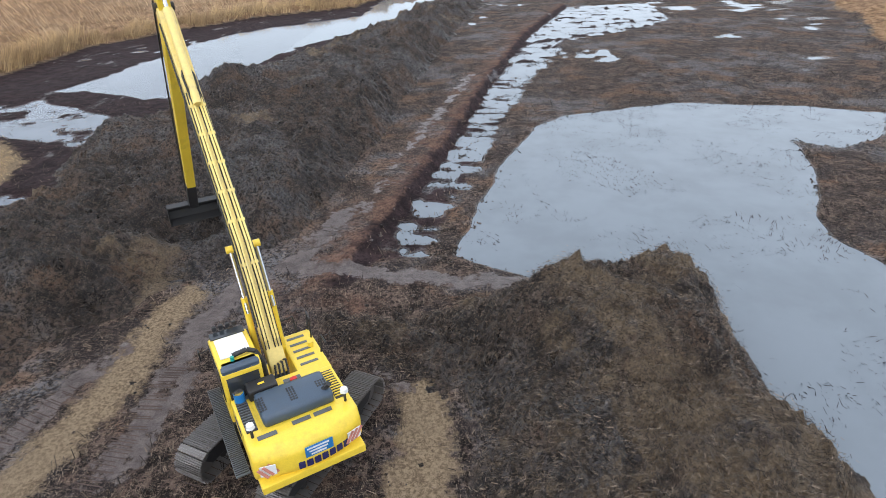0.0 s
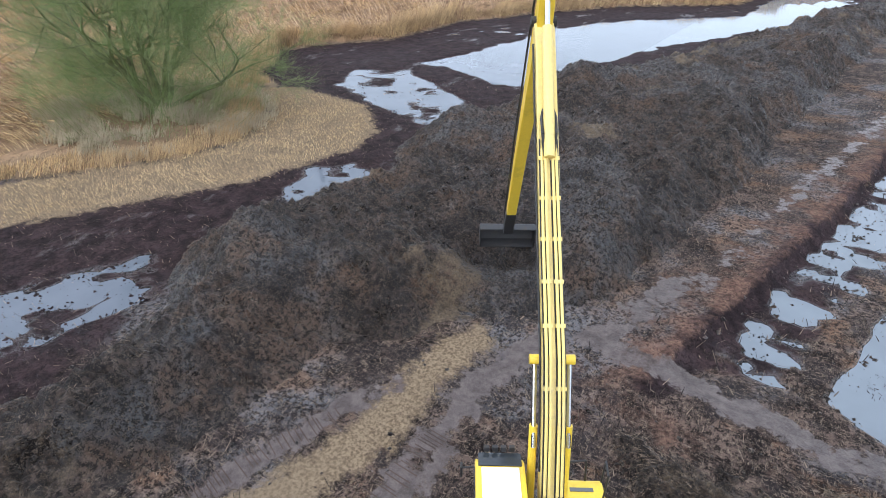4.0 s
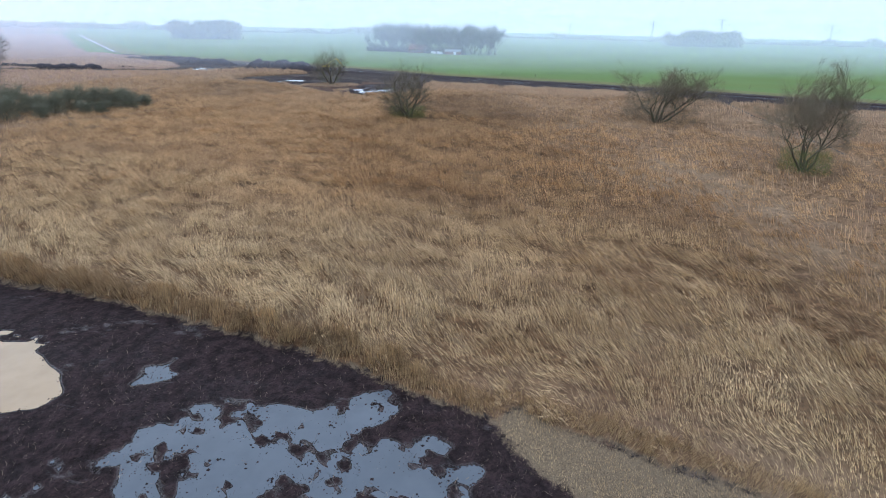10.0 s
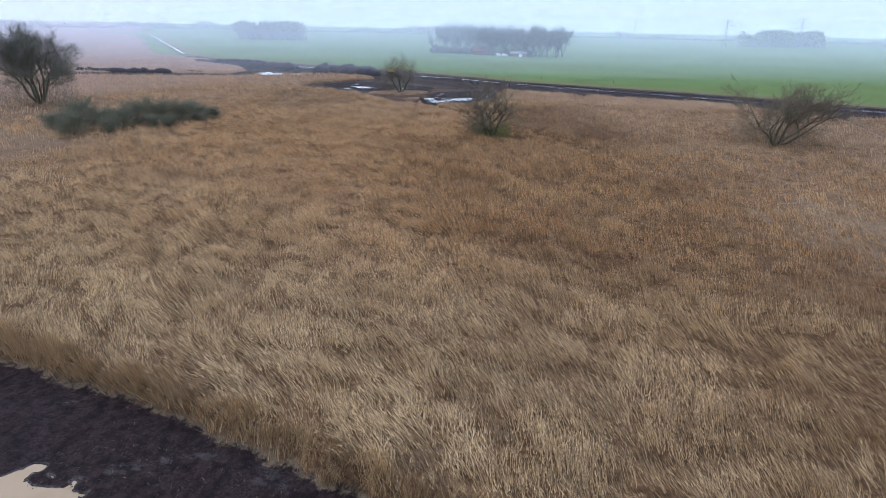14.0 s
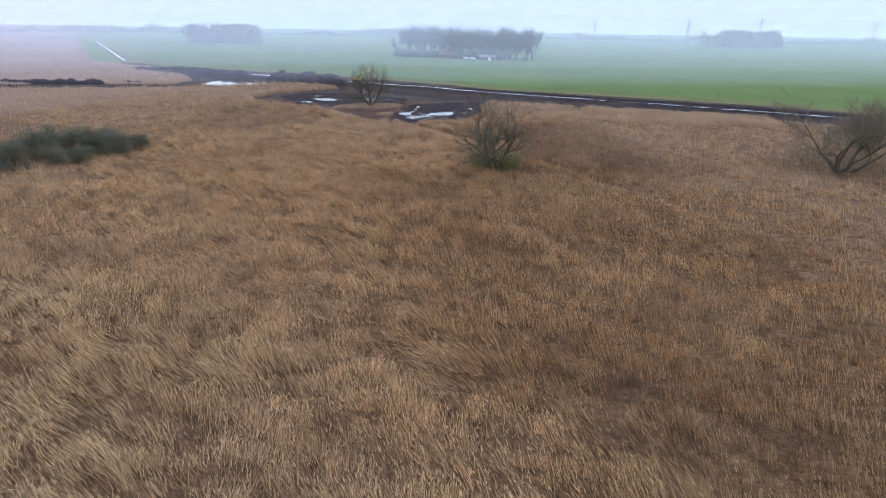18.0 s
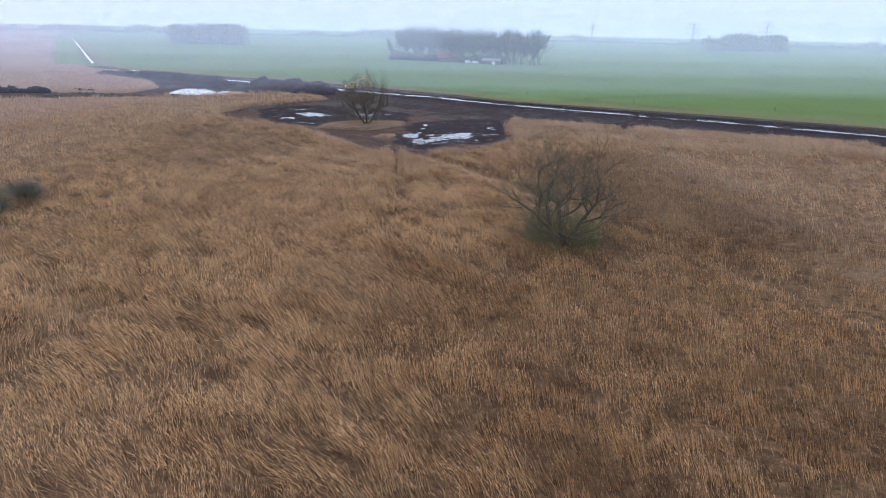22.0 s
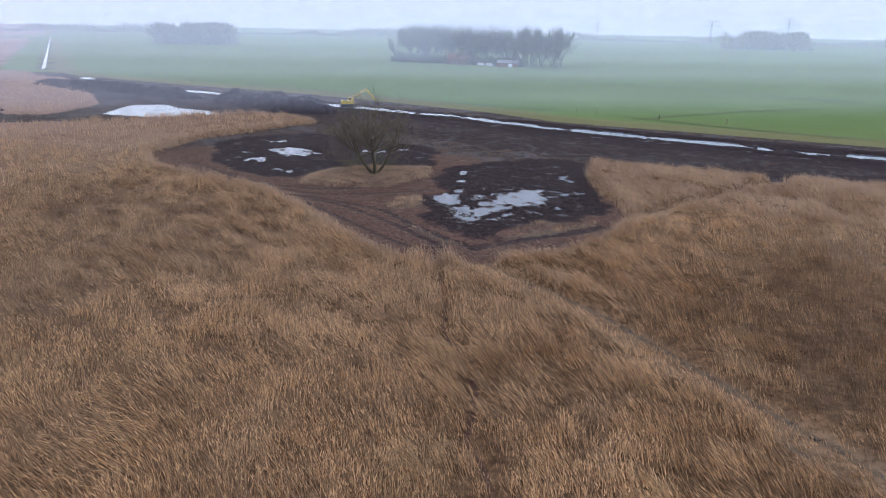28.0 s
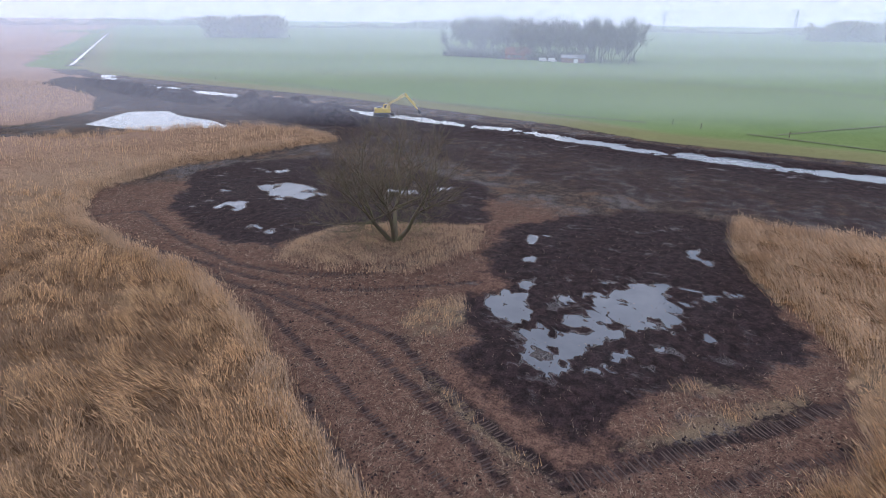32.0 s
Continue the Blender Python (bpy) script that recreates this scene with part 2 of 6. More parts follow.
    return m.mat


def make_peat():
    m = Nodes("root_peat", 0.75, 0.0, 0.34)
    v = m.where()
    c, mid, fine = peat_nodes(m, v)
    s_mask = m.step(m.calc("ADD", m.attr("straw"), m.calc("MULTIPLY", m.calc("SUBTRACT", m.noise(v, 1.3, 6, 0.75), 0.5), 1.0)), 0.42, 0.66)
    straw = m.mix(m.step(m.noise(v, 12.0, 4, 0.75), 0.3, 0.7), (0.095, 0.068, 0.046), (0.290, 0.215, 0.142))
    m.colour(m.mix(s_mask, c, straw))
    film = m.step(m.noise(v, 0.45, 5, 0.7), 0.46, 0.60)
    m.rough(m.calc("MULTIPLY", m.step(mid, 0.35, 0.65, 0.42, 0.85), m.step(film, 0.0, 1.0, 1.0, 0.55)))
    m.bump(m.calc("ADD", m.calc("MULTIPLY", mid, 1.0), m.calc("MULTIPLY", fine, 1.6)), 1.0, 0.22)
    return m.mat


def make_water(name, c, rough=0.05):
    m = Nodes(name, rough, 0.0, 0.5)
    m.p.inputs["IOR"].default_value = 1.33
    v = m.where()
    m.colour(m.mix(m.step(m.noise(v, 0.25, 4), 0.35, 0.7, 0.0, 0.5), c, tuple(0.72 * k for k in c)))
    m.bump(m.noise(v, 1.5, 3, 0.5), 0.02, 0.05)
    return m.mat


def make_reed(name, pale):
    m = Nodes(name, 0.75, 0.0, 0.10)
    v = m.where()
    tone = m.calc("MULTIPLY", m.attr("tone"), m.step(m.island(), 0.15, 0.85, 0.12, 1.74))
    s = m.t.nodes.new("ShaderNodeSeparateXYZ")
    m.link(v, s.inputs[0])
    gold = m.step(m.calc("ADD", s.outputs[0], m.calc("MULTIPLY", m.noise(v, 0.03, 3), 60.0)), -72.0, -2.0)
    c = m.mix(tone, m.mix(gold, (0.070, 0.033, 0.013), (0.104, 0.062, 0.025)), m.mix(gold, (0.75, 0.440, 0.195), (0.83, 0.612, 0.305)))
    c = m.mix(m.step(m.noise(v, 0.055, 4), 0.46, 0.62, 0.0, 0.28), c, (0.30, 0.175, 0.088))
    c = m.mix(m.step(m.noise(v, 0.12, 4), 0.53, 0.66, 0.0, 0.35), c, (0.56, 0.360, 0.165))
    c = m.mix(m.step(m.noise(v, 0.028, 3), 0.56, 0.70, 0.0, 0.25), c, (0.27, 0.17, 0.095))
    m.colour(m.mix(m.calc("ADD", m.calc("ADD", m.calc("MULTIPLY", gold, 0.20), m.step(s.outputs[0], -140.0, -200.0, 0.0, 0.16)), pale), c, (0.52, 0.385, 0.275)))
    return m.mat


def make_bark(name, a, b, moss):
    m = Nodes(name, 0.85)
    v = m.where()
    c = m.mix(m.noise(v, 3.0, 5, 0.7, (1, 1, 0.3)), a, b)
    m.colour(m.mix(m.step(m.noise(v, 0.8, 4), 0.42, 0.66, 0.0, 0.85), c, moss))
    m.bump(m.noise(v, 14.0, 4, 0.7, (1, 1, 0.25)), 0.5, 0.03)
    return m.mat


def make_mist():
    """Thin mist: mostly clear, the rest a white haze that scatters the sky's light; it thins out towards the ground."""
    mat = bpy.data.materials.new("thin_mist")
    mat.use_nodes = True
    t = mat.node_tree
    t.nodes.clear()
    out, mixer = t.nodes.new("ShaderNodeOutputMaterial"), t.nodes.new("ShaderNodeMixShader")
    clear, haze = t.nodes.new("ShaderNodeBsdfTransparent"), t.nodes.new("ShaderNodeBsdfDiffuse")
    glow = t.nodes.new("ShaderNodeBsdfTranslucent")
    both = t.nodes.new("ShaderNodeAddShader")
    haze.inputs[0].default_value = (0.76, 0.82, 0.94, 1)
    glow.inputs[0].default_value = (0.54, 0.59, 0.69, 1)
    geo, sep, ramp = t.nodes.new("ShaderNodeNewGeometry"), t.nodes.new("ShaderNodeSeparateXYZ"), t.nodes.new("ShaderNodeMapRange")
    ramp.interpolation_type = "SMOOTHSTEP"
    ramp.inputs[1].default_value, ramp.inputs[2].default_value = 0.0, 7.0
    ramp.inputs[3].default_value, ramp.inputs[4].default_value = 0.0, 0.165
    t.links.new(geo.outputs["Position"], sep.inputs[0])
    t.links.new(sep.outputs[2], ramp.inputs[0])
    fade, both_ways = t.nodes.new("ShaderNodeMapRange"), t.nodes.new("ShaderNodeMath")
    fade.interpolation_type = "SMOOTHSTEP"
    fade.inputs[1].default_value, fade.inputs[2].default_value = 22.0, 85.0
    fade.inputs[3].default_value, fade.inputs[4].default_value = 1.0, 0.0
    both_ways.operation = "MULTIPLY"
    t.links.new(sep.outputs[2], fade.inputs[0])
    t.links.new(ramp.outputs[0], both_ways.inputs[0])
    t.links.new(fade.outputs[0], both_ways.inputs[1])
    t.links.new(both_ways.outputs[0], mixer.inputs[0])
    t.links.new(clear.outputs[0], mixer.inputs[1])
    t.links.new(haze.outputs[0], both.inputs[0])
    t.links.new(glow.outputs[0], both.inputs[1])
    t.links.new(both.outputs[0], mixer.inputs[2])
    t.links.new(mixer.outputs[0], out.inputs[0])
    return mat


M_GROUND, M_PEAT, M_BOG, M_REED, M_MIST = make_ground(), make_peat(), make_bog(), make_reed("dry_reed", 0.13), make_mist()
# distance haze mixed into the reed colour; the clearing's tan reeds share it
M_PALEREED = make_reed("pale_hazed_reed", 0.48)
M_WATER = make_water("turbid_water", (0.165, 0.190, 0.215))
M_DARKWATER = make_water("peaty_water", (0.105, 0.120, 0.145))
M_SILT = make_water("silty_water", (0.42, 0.30, 0.185), 0.12)
M_BARK = make_bark("willow_bark", (0.085, 0.067, 0.046), (0.178, 0.142, 0.098), (0.120, 0.122, 0.058))
M_GREENBARK = make_bark("mossy_willow_bark", (0.075, 0.080, 0.035), (0.150, 0.165, 0.070), (0.130, 0.190, 0.055))
M_TWIG = make_bark("bare_twigs", (0.165, 0.130, 0.090), (0.27, 0.215, 0.15), (0.18, 0.16, 0.095))
M_DARKTWIG = make_bark("dark_bare_twigs", (0.145, 0.108, 0.068), (0.240, 0.180, 0.112), (0.160, 0.140, 0.075))
M_OLIVE = make_bark("olive_shoots", (0.100, 0.135, 0.030), (0.205, 0.255, 0.065), (0.115, 0.175, 0.038))
M_TUSSOCK = make_bark("pale_tussock_grass", (0.40, 0.33, 0.23), (0.66, 0.57, 0.42), (0.38, 0.32, 0.21))
M_PRINT = make_bark("pressed_brown_earth", (0.056, 0.038, 0.032), (0.105, 0.072, 0.060), (0.046, 0.032, 0.028))
M_GREYGREEN = make_bark("grey_green_twigs", (0.170, 0.165, 0.118), (0.260, 0.252, 0.180), (0.175, 0.182, 0.115))
M_COPSE = make_bark("grey_poplar_twigs", (0.120, 0.118, 0.098), (0.200, 0.195, 0.165), (0.140, 0.145, 0.105))
M_GREENTWIG = make_bark("green_twigs", (0.170, 0.205, 0.075), (0.26, 0.31, 0.13), (0.150, 0.215, 0.065))


# ---- shape tools ----
def hash2(ix, iy, seed):
    h = (ix.astype(np.int64) * 374761393 + iy.astype(np.int64) * 668265263 + seed * 1274126177) & 0xFFFFFFFF
    h = ((h ^ (h >> 13)) * 1274126177) & 0xFFFFFFFF
    return ((h ^ (h >> 16)) & 0xFFFF) / 65535.0


def vnoise(x, y, seed=0):
    ix, iy = np.floor(x), np.floor(y)
    fx, fy = x - ix, y - iy
    fx, fy = fx * fx * (3 - 2 * fx), fy * fy * (3 - 2 * fy)
    a, b = hash2(ix, iy, seed), hash2(ix + 1, iy, seed)
    c, d = hash2(ix, iy + 1, seed), hash2(ix + 1, iy + 1, seed)
    return (a + (b - a) * fx) * (1 - fy) + (c + (d - c) * fx) * fy


def fbm(x, y, size, octaves=4, seed=0, gain=0.5):
    total, amp, norm = 0.0, 1.0, 0.0
    for k in range(octaves):
        total = total + amp * vnoise(x / size + 17.3 * k, y / size - 9.1 * k, seed + k)
        norm, amp, size = norm + amp, amp * gain, size / 2.03
    return total / norm


def smooth(v, a, b):
    u = np.clip((v - a) / (b - a), 0, 1)
    return u * u * (3 - 2 * u)


def line_dist(x, y, pts):
    best = np.full(x.shape, 1e9)
    for (ax, ay), (bx, by) in zip(pts[:-1], pts[1:]):
        dx, dy = bx - ax, by - ay
        u = np.clip(((x - ax) * dx + (y - ay) * dy) / (dx * dx + dy * dy), 0, 1)
        best = np.minimum(best, np.hypot(x - ax - u * dx, y - ay - u * dy))
    return best


def inside(x, y, pts):
    """Metres inside the outline (minus: outside)."""
    odd = np.zeros(x.shape, bool)
    for (ax, ay), (bx, by) in zip(pts, pts[1:] + pts[:1]):
        if ay != by:
            odd ^= ((ay > y) != (by > y)) & (x < (bx - ax) * (y - ay) / (by - ay) + ax)
    d = line_dist(x, y, pts + pts[:1])
    return np.where(odd, d, -d)


def mesh_np(name, verts, faces, mat, smooth_shade=False):
    """A mesh from arrays: verts (n, 3) and faces (m, 3 or 4)."""
    me = bpy.data.meshes.new(name)
    verts, faces = np.asarray(verts, np.float32), np.asarray(faces, np.int32)
    k = faces.shape[1]
    me.vertices.add(len(verts))
    me.vertices.foreach_set("co", verts.ravel())
    me.loops.add(faces.size)
    me.loops.foreach_set("vertex_index", faces.ravel())
    me.polygons.add(len(faces))
    me.polygons.foreach_set("loop_start", np.arange(0, faces.size, k, dtype=np.int32))
    me.polygons.foreach_set("loop_total", np.full(len(faces), k, np.int32))
    if smooth_shade:
        me.polygons.foreach_set("use_smooth", np.ones(len(faces), bool))
    me.update()
    me.materials.append(mat)
    return me


def attribute(me, name, values):
    me.attributes.new(name, "FLOAT", "POINT").data.foreach_set("value", np.asarray(values, np.float32))


def child(ob, parent, label=""):
    ob.parent = parent
    return tagged(ob, label)


def part(name, bm, material, parent, label="", shade=False):
    me = bpy.data.meshes.new(name)
    if shade:
        for f in bm.faces:
            f.smooth = True
    bm.to_mesh(me)
    bm.free()
    me.materials.append(material)
    return child(new(name, me), parent, label)


def box(size, at=(0, 0, 0), bevel=0.0, turn=(0, 0, 0), bm=None):
    b = bmesh.new()
    bmesh.ops.create_cube(b, size=1)
    bmesh.ops.scale(b, vec=size, verts=b.verts)
    if bevel:
        bmesh.ops.bevel(b, geom=b.edges[:], offset=bevel, segments=2, affect="EDGES", profile=0.6)
    bmesh.ops.transform(b, matrix=pose(*at, *turn), verts=b.verts)
    return merge(bm, b)


def merge(bm, b):
    if bm is None:
        return b
    me = bpy.data.meshes.new("tmp")
    b.to_mesh(me)
    bm.from_mesh(me)
    bpy.data.meshes.remove(me)
    b.free()
    return bm


def rod(a, b, r, seg=10, bm=None, r2=None):
    a, b = Vector(a), Vector(b)
    n = bmesh.new()
    bmesh.ops.create_cone(n, cap_ends=True, segments=seg, radius1=r, radius2=r if r2 is None else r2, depth=(b - a).length)
    q = (b - a).to_track_quat("Z", "Y").to_matrix().to_4x4()
    bmesh.ops.transform(n, matrix=Matrix.Translation((a + b) / 2) @ q, verts=n.verts)
    return merge(bm, n)


def pipe(pts, r, seg=6, bm=None):
    for a, b in zip(pts[:-1], pts[1:]):
        bm = rod(a, b, r, seg, bm)
    return bm


def slab(outline, width, at_x=0.0, bevel=0.0, bm=None):
    """A side outline of (y, z) points, given a width in x."""
    b = bmesh.new()
    f = b.faces.new([b.verts.new((at_x - width / 2, y, z)) for y, z in outline])
    made = bmesh.ops.extrude_face_region(b, geom=[f])
    bmesh.ops.translate(b, vec=(width, 0, 0), verts=[g for g in made["geom"] if isinstance(g, bmesh.types.BMVert)])
    bmesh.ops.recalc_face_normals(b, faces=b.faces)
    if bevel:
        bmesh.ops.bevel(b, geom=b.edges[:], offset=bevel, segments=2, affect="EDGES", profile=0.6)
    return merge(bm, b)


def thing(name, label, category, group="", at=None):
    ob = new(name)
    ob.empty_display_size = 0.2
    if at is not None:
        ob.matrix_basis = at
    return tagged(ob, label, category, group)


# ---- plan ----
MUD_A = [(-50, -62), (-50, -49), (-50, -41), (-49.2, -34), (-48.2, -27), (-47.7, -23), (-46.5, -16), (-44.8, -11.5), (-43.5, -6), (-40.6, -3.4),
         (-38.3, 0.7), (-36.3, 6.9), (-34, 13.4), (-31, 19), (-28.9, 23.1), (-27.8, 28.8), (-28.9, 32.1), (-31.8, 34.9), (-39.7, 35.1), (-46, 38),
         (-52, 46), (-50.5, 49.6), (-46, 56.7), (-46, 70), (-40, 82), (-32, 93), (-20, 102), (-18, 111), (-5, 125), (30, 125), (60, 110), (54, 102),
         (51, 84), (41, 62), (45, 40), (50, 0), (45, -60), (-10, -75), (-45, -72)]
STRIP = [(-45.3, -5.9), (-43.9, -3.2), (-42.4, 2.1), (-41.1, 8.9), (-38.8, 14.7), (-34.8, 21.2), (-33.5, 25.3), (-36.5, 30.9), (-43, 34.9), (-39.7, 37),
         (-31.8, 36), (-27.5, 32.1), (-26.5, 28.8), (-28, 22), (-33, 13), (-35.5, 6), (-37.5, 0), (-40, -4.4), (-43, -7)]
MUD_B = [(-227.2, -150), (-236.9, -159.7), (-254.2, -159.6), (-269.5, -153.7), (-284.4, -148), (-288.9, -169.8), (-278.7, -183), (-262.9, -194.1), (-256.8, -210.2),
         (-266, -222), (-290, -226), (-312, -250), (-330, -300), (-352, -318), (-358, -299), (-341, -225), (-330, -175), (-322, -143), (-314, -113),
         (-308, -88), (-304, -62), (-300, -42), (-296, -12), (-291, 17), (-277, 50), (-268, 80), (-245, 130), (-215, 180), (-200, 180), (-222, 110), (-232, 72), (-238, 45),
         (-245, 25), (-253.5, 3), (-254.5, -20), (-254, -45), (-255, -66), (-256, -74.3), (-251.5, -75.9), (-239.3, -74), (-225.9, -69), (-214, -70), (-203, -78), (-199, -88), (-200.1, -96.2), (-205.4, -104.1), (-211.9, -111.3),
         (-218.4, -123.4), (-221, -135.7)]
MUD_C = [(-205, -300), (-235, -284), (-255, -258), (-262, -240), (-268, -222), (-277, -211), (-268, -203), (-255, -210), (-245, -224), (-237, -236), (-224, -262), (-190, -300)]
FIELD = [(-399, -362), (-375, -322), (-359, -241), (-351, -188), (-337, -143), (-326, -109), (-314, -87), (-311.5, -70), (-309, -50), (-306, -30), (-302.5, -8), (-297, 20), (-288, 45), (-281, 68), (-258, 130), (-190, 300),
         (500, 2200), (500, 4800), (-4800, 4800), (-4800, -4800), (-4300, -4800), (-911, -936), (-535, -516)]
DITCH = [(-375, -318), (-352, -292), (-336.6, -222), (-325, -172), (-316.6, -141), (-309.5, -112), (-300.7, -87.6), (-295.5, -66), (-292.5, -50), (-288.5, -37), (-285, -15), (-279.5, 5), (-272, 35), (-263.5, 65), (-238, 130), (-195, 230)]
CANAL = [(-399, -369), (-535, -521), (-911, -941), (-1500, -1600)]
POOL = [(-1.0, 20.9), (0.5, 27), (1.6, 31.4), (3.9, 38.2), (6.4, 41), (10.7, 42.4), (14.8, 43.8), (19.1, 43.2), (23.7, 42.6), (28.4, 40.7), (25.9, 36.4), (21.9, 33.7),
        (19.7, 34.9), (18.3, 30.3), (17, 26.9), (15.5, 24.6), (15.3, 22.4), (17, 18), (16, 8), (12, 0), (6, -2), (5, 6), (6.5, 12), (7, 17), (4.9, 20.5), (2.1, 19.1)]
TRENCH_L = [(-5.6, 18.4), (-4, 24.4), (-1.9, 33.8), (1.5, 52), (6.2, 73), (14.5, 99.3)]
TRENCH = [(-4.7, 20), (-1.7, 33.8), (1.8, 52), (6.5, 73), (14.5, 99.3), (26.7, 102.5), (27.5, 86.8), (24, 80), (10.5, 70), (3.7, 47), (0.1, 31.4), (-1.5, 24), (-2.3, 20.4)]
POND_N = [(-36.2, 50), (-24.8, 46), (-24, 51), (-21.6, 62.3), (-14, 82), (-6.4, 100), (-7.3, 118), (-15, 118), (-17, 93), (-24, 86.3), (-32.2, 77.7), (-34.5, 60)]
PUD_N = [(-38.4, 39.4), (-40.7, 44.1), (-36.4, 46.9), (-26.5, 41.2), (-24, 37.5), (-25.7, 34.5), (-33.2, 36.8)]
PUD_E = [(-27, 25.5), (-25.5, 27.5), (-22, 27), (-21.4, 23.5), (-23.4, 22.6), (-24.4, 20.2), (-25.4, 21)]
PUD_W = [(-27, -20.2), (-34.3, -26.3), (-38.4, -26.9), (-41.1, -22.9), (-41.2, -18.2), (-45.5, -14.3), (-43.1, -12.5), (-39.7, -14.2), (-41.4, -10.2), (-40, -7), (-37, -6.6), (-34.6, -5), (-36.3, -2),
         (-35.8, 2), (-34.4, 6), (-31.5, 9.2), (-28.2, 9.5), (-26, 14.8), (-24.4, 15), (-22.4, 12.8), (-23.2, 7.8), (-23.6, 3.7), (-26.4, -0.4), (-28.3, -2.3), (-30.2, -3.6), (-30.8, -8.7), (-31.5, -11.9), (-32.5, -14.2), (-30, -17)]
PUD_S = [(-41.7, -46), (-42.3, -41.4), (-39.8, -36), (-37.9, -34), (-36.3, -34.4), (-34, -38), (-36, -48)]
PUD_B = [(-218.5, -88.9), (-224.9, -90.1), (-228.8, -87.8), (-234.1, -86.3), (-235.1, -82.2), (-231, -79.7), (-226.3, -81.5), (-223.1, -84.4)]
PUD_C = [(-248.9, -141), (-252.6, -138.3), (-251.5, -131.8), (-247.2, -130.2), (-245.4, -136.1)]
POND_B = [(-277, -212), (-296.5, -219.3), (-302, -211), (-296.7, -202), (-294.4, -190), (-287.5, -176.2), (-278.7, -184), (-276.7, -195.6)]
DARK_B = [(-245.3, -103), (-252.3, -95.2), (-260.2, -83.1), (-257.1, -75.6), (-248.7, -75.5), (-234.2, -72.2), (-227.6, -71.4), (-223, -73.9), (-219.9, -76.8), (-217.4, -80.9), (-212.6, -83.5), (-209.9, -84.6), (-206.1, -86.3), (-207.4, -89.2), (-209.1, -92.2), (-211.1, -95.3), (-218.4, -95.6), (-223.5, -98.9), (-230, -99.4), (-239.6, -101.2)]
ISLAND = [(-225.2, -120), (-231, -121.2), (-236.9, -119.6), (-240.4, -113.5), (-243.3, -103.5), (-235.7, -102), (-227.6, -106), (-224.9, -115)]
RIDGE = [(-24, -20), (-23, -8), (-22.5, 2.8), (-20.9, 6.1), (-20.5, 9.4), (-21.7, 13.1), (-24.8, 16.3), (-24.2, 21.3), (-22.5, 26.6), (-25.3, 31.3), (-23.4, 39.3), (-23.5, 44),
         (-18.6, 53), (-16.7, 63), (-6.7, 96.8), (-4, 108), (2.5, 104), (0.6, 96), (-2.5, 72), (-5.4, 45), (-5.4, 36.6), (-6.7, 30.6), (-6.9, 25), (-7.6, 21.3), (-10.7, 18.8),
         (-12.8, 17.8), (-13.2, 16.1), (-14.9, 14.3), (-14.6, 12.8), (-15, 9.4), (-15.6, 7), (-19.3, 2), (-20, -8), (-19.5, -20)]
HEAP = [(-6.8, 16), (-3.5, 17), (-1, 17.2), (1.4, 17.6), (4.2, 18.6), (7.2, 18.9), (8.4, 16.5), (8.3, 11.2), (9.2, 9.6), (7.4, 6), (5, 2), (-0.2, 2), (-0.5, 7), (-0.7, 11.4), (-2.2, 13), (-4.8, 14.3)]
MOUND_1 = [(-338, -290), (-322, -252), (-316, -226), (-313, -212), (-320, -210), (-328, -232), (-336, -265), (-345, -295)]
MOUND_3 = [(-236, -287), (-249, -263), (-258, -246), (-262, -247), (-254, -264), (-241, -288)]
MOUND_4 = [(-262, -243), (-266, -234), (-270, -235), (-266, -245)]
MOUND_2 = [(-314, -203), (-304, -185), (-297, -168), (-299, -152), (-308, -152), (-316, -172), (-321, -196)]
TRACK = [(-204, -90.5), (-197.5, -81.5), (-190.7, -71.5), (-183.1, -63.8), (-175.5, -56), (-161, -40.5), (-151, -32), (-136, -15.5), (-128.6, -8.5), (-121.5, 0), (-108, 22), (-95, 41)]
TRACK_N = [(-292, 30), (-210, 36.5), (-140, 44), (-107, 40), (-85, 42)]
DARK_REEDS = [(-178, -30), (-150, -58), (-128, -64), (-96, -42), (-74, -16), (-80, 12), (-130, 4), (-178, -8)]
TRACK_T = [(-221, -116), (-226, -109), (-233, -102.5), (-243, -98), (-258, -94)]
TRACK_R = [(-199, -92), (-203, -82), (-212, -73.5), (-225, -66), (-241, -53), (-262, -36)]
TRAIL = [(-198, -89), (-189.8, -85.2), (-183.8, -83), (-177.9, -79.6), (-170.7, -78.2), (-165, -75), (-158, -74), (-150, -62)]
SLICK = [(-13.8, 8), (-13.1, 11.1), (-12.6, 12.6), (-12.2, 14.2)]
SLICK_A = [(-9.8, 9.5), (-9.6, 12.7), (-9.9, 14.9), (-9.6, 17.3), (-8.8, 18.8), (-7.2, 20.5), (-6.6, 24)]
SLICK_B = [(-6.8, 19.3), (-3.5, 19.0), (-0.8, 18.6), (1.6, 18.6)]
DRIVE = [(-12.9, 5.5), (-12.1, 9.1), (-11.6, 10.9), (-11.3, 12.4), (-11.5, 15.2), (-11.1, 17.4)]

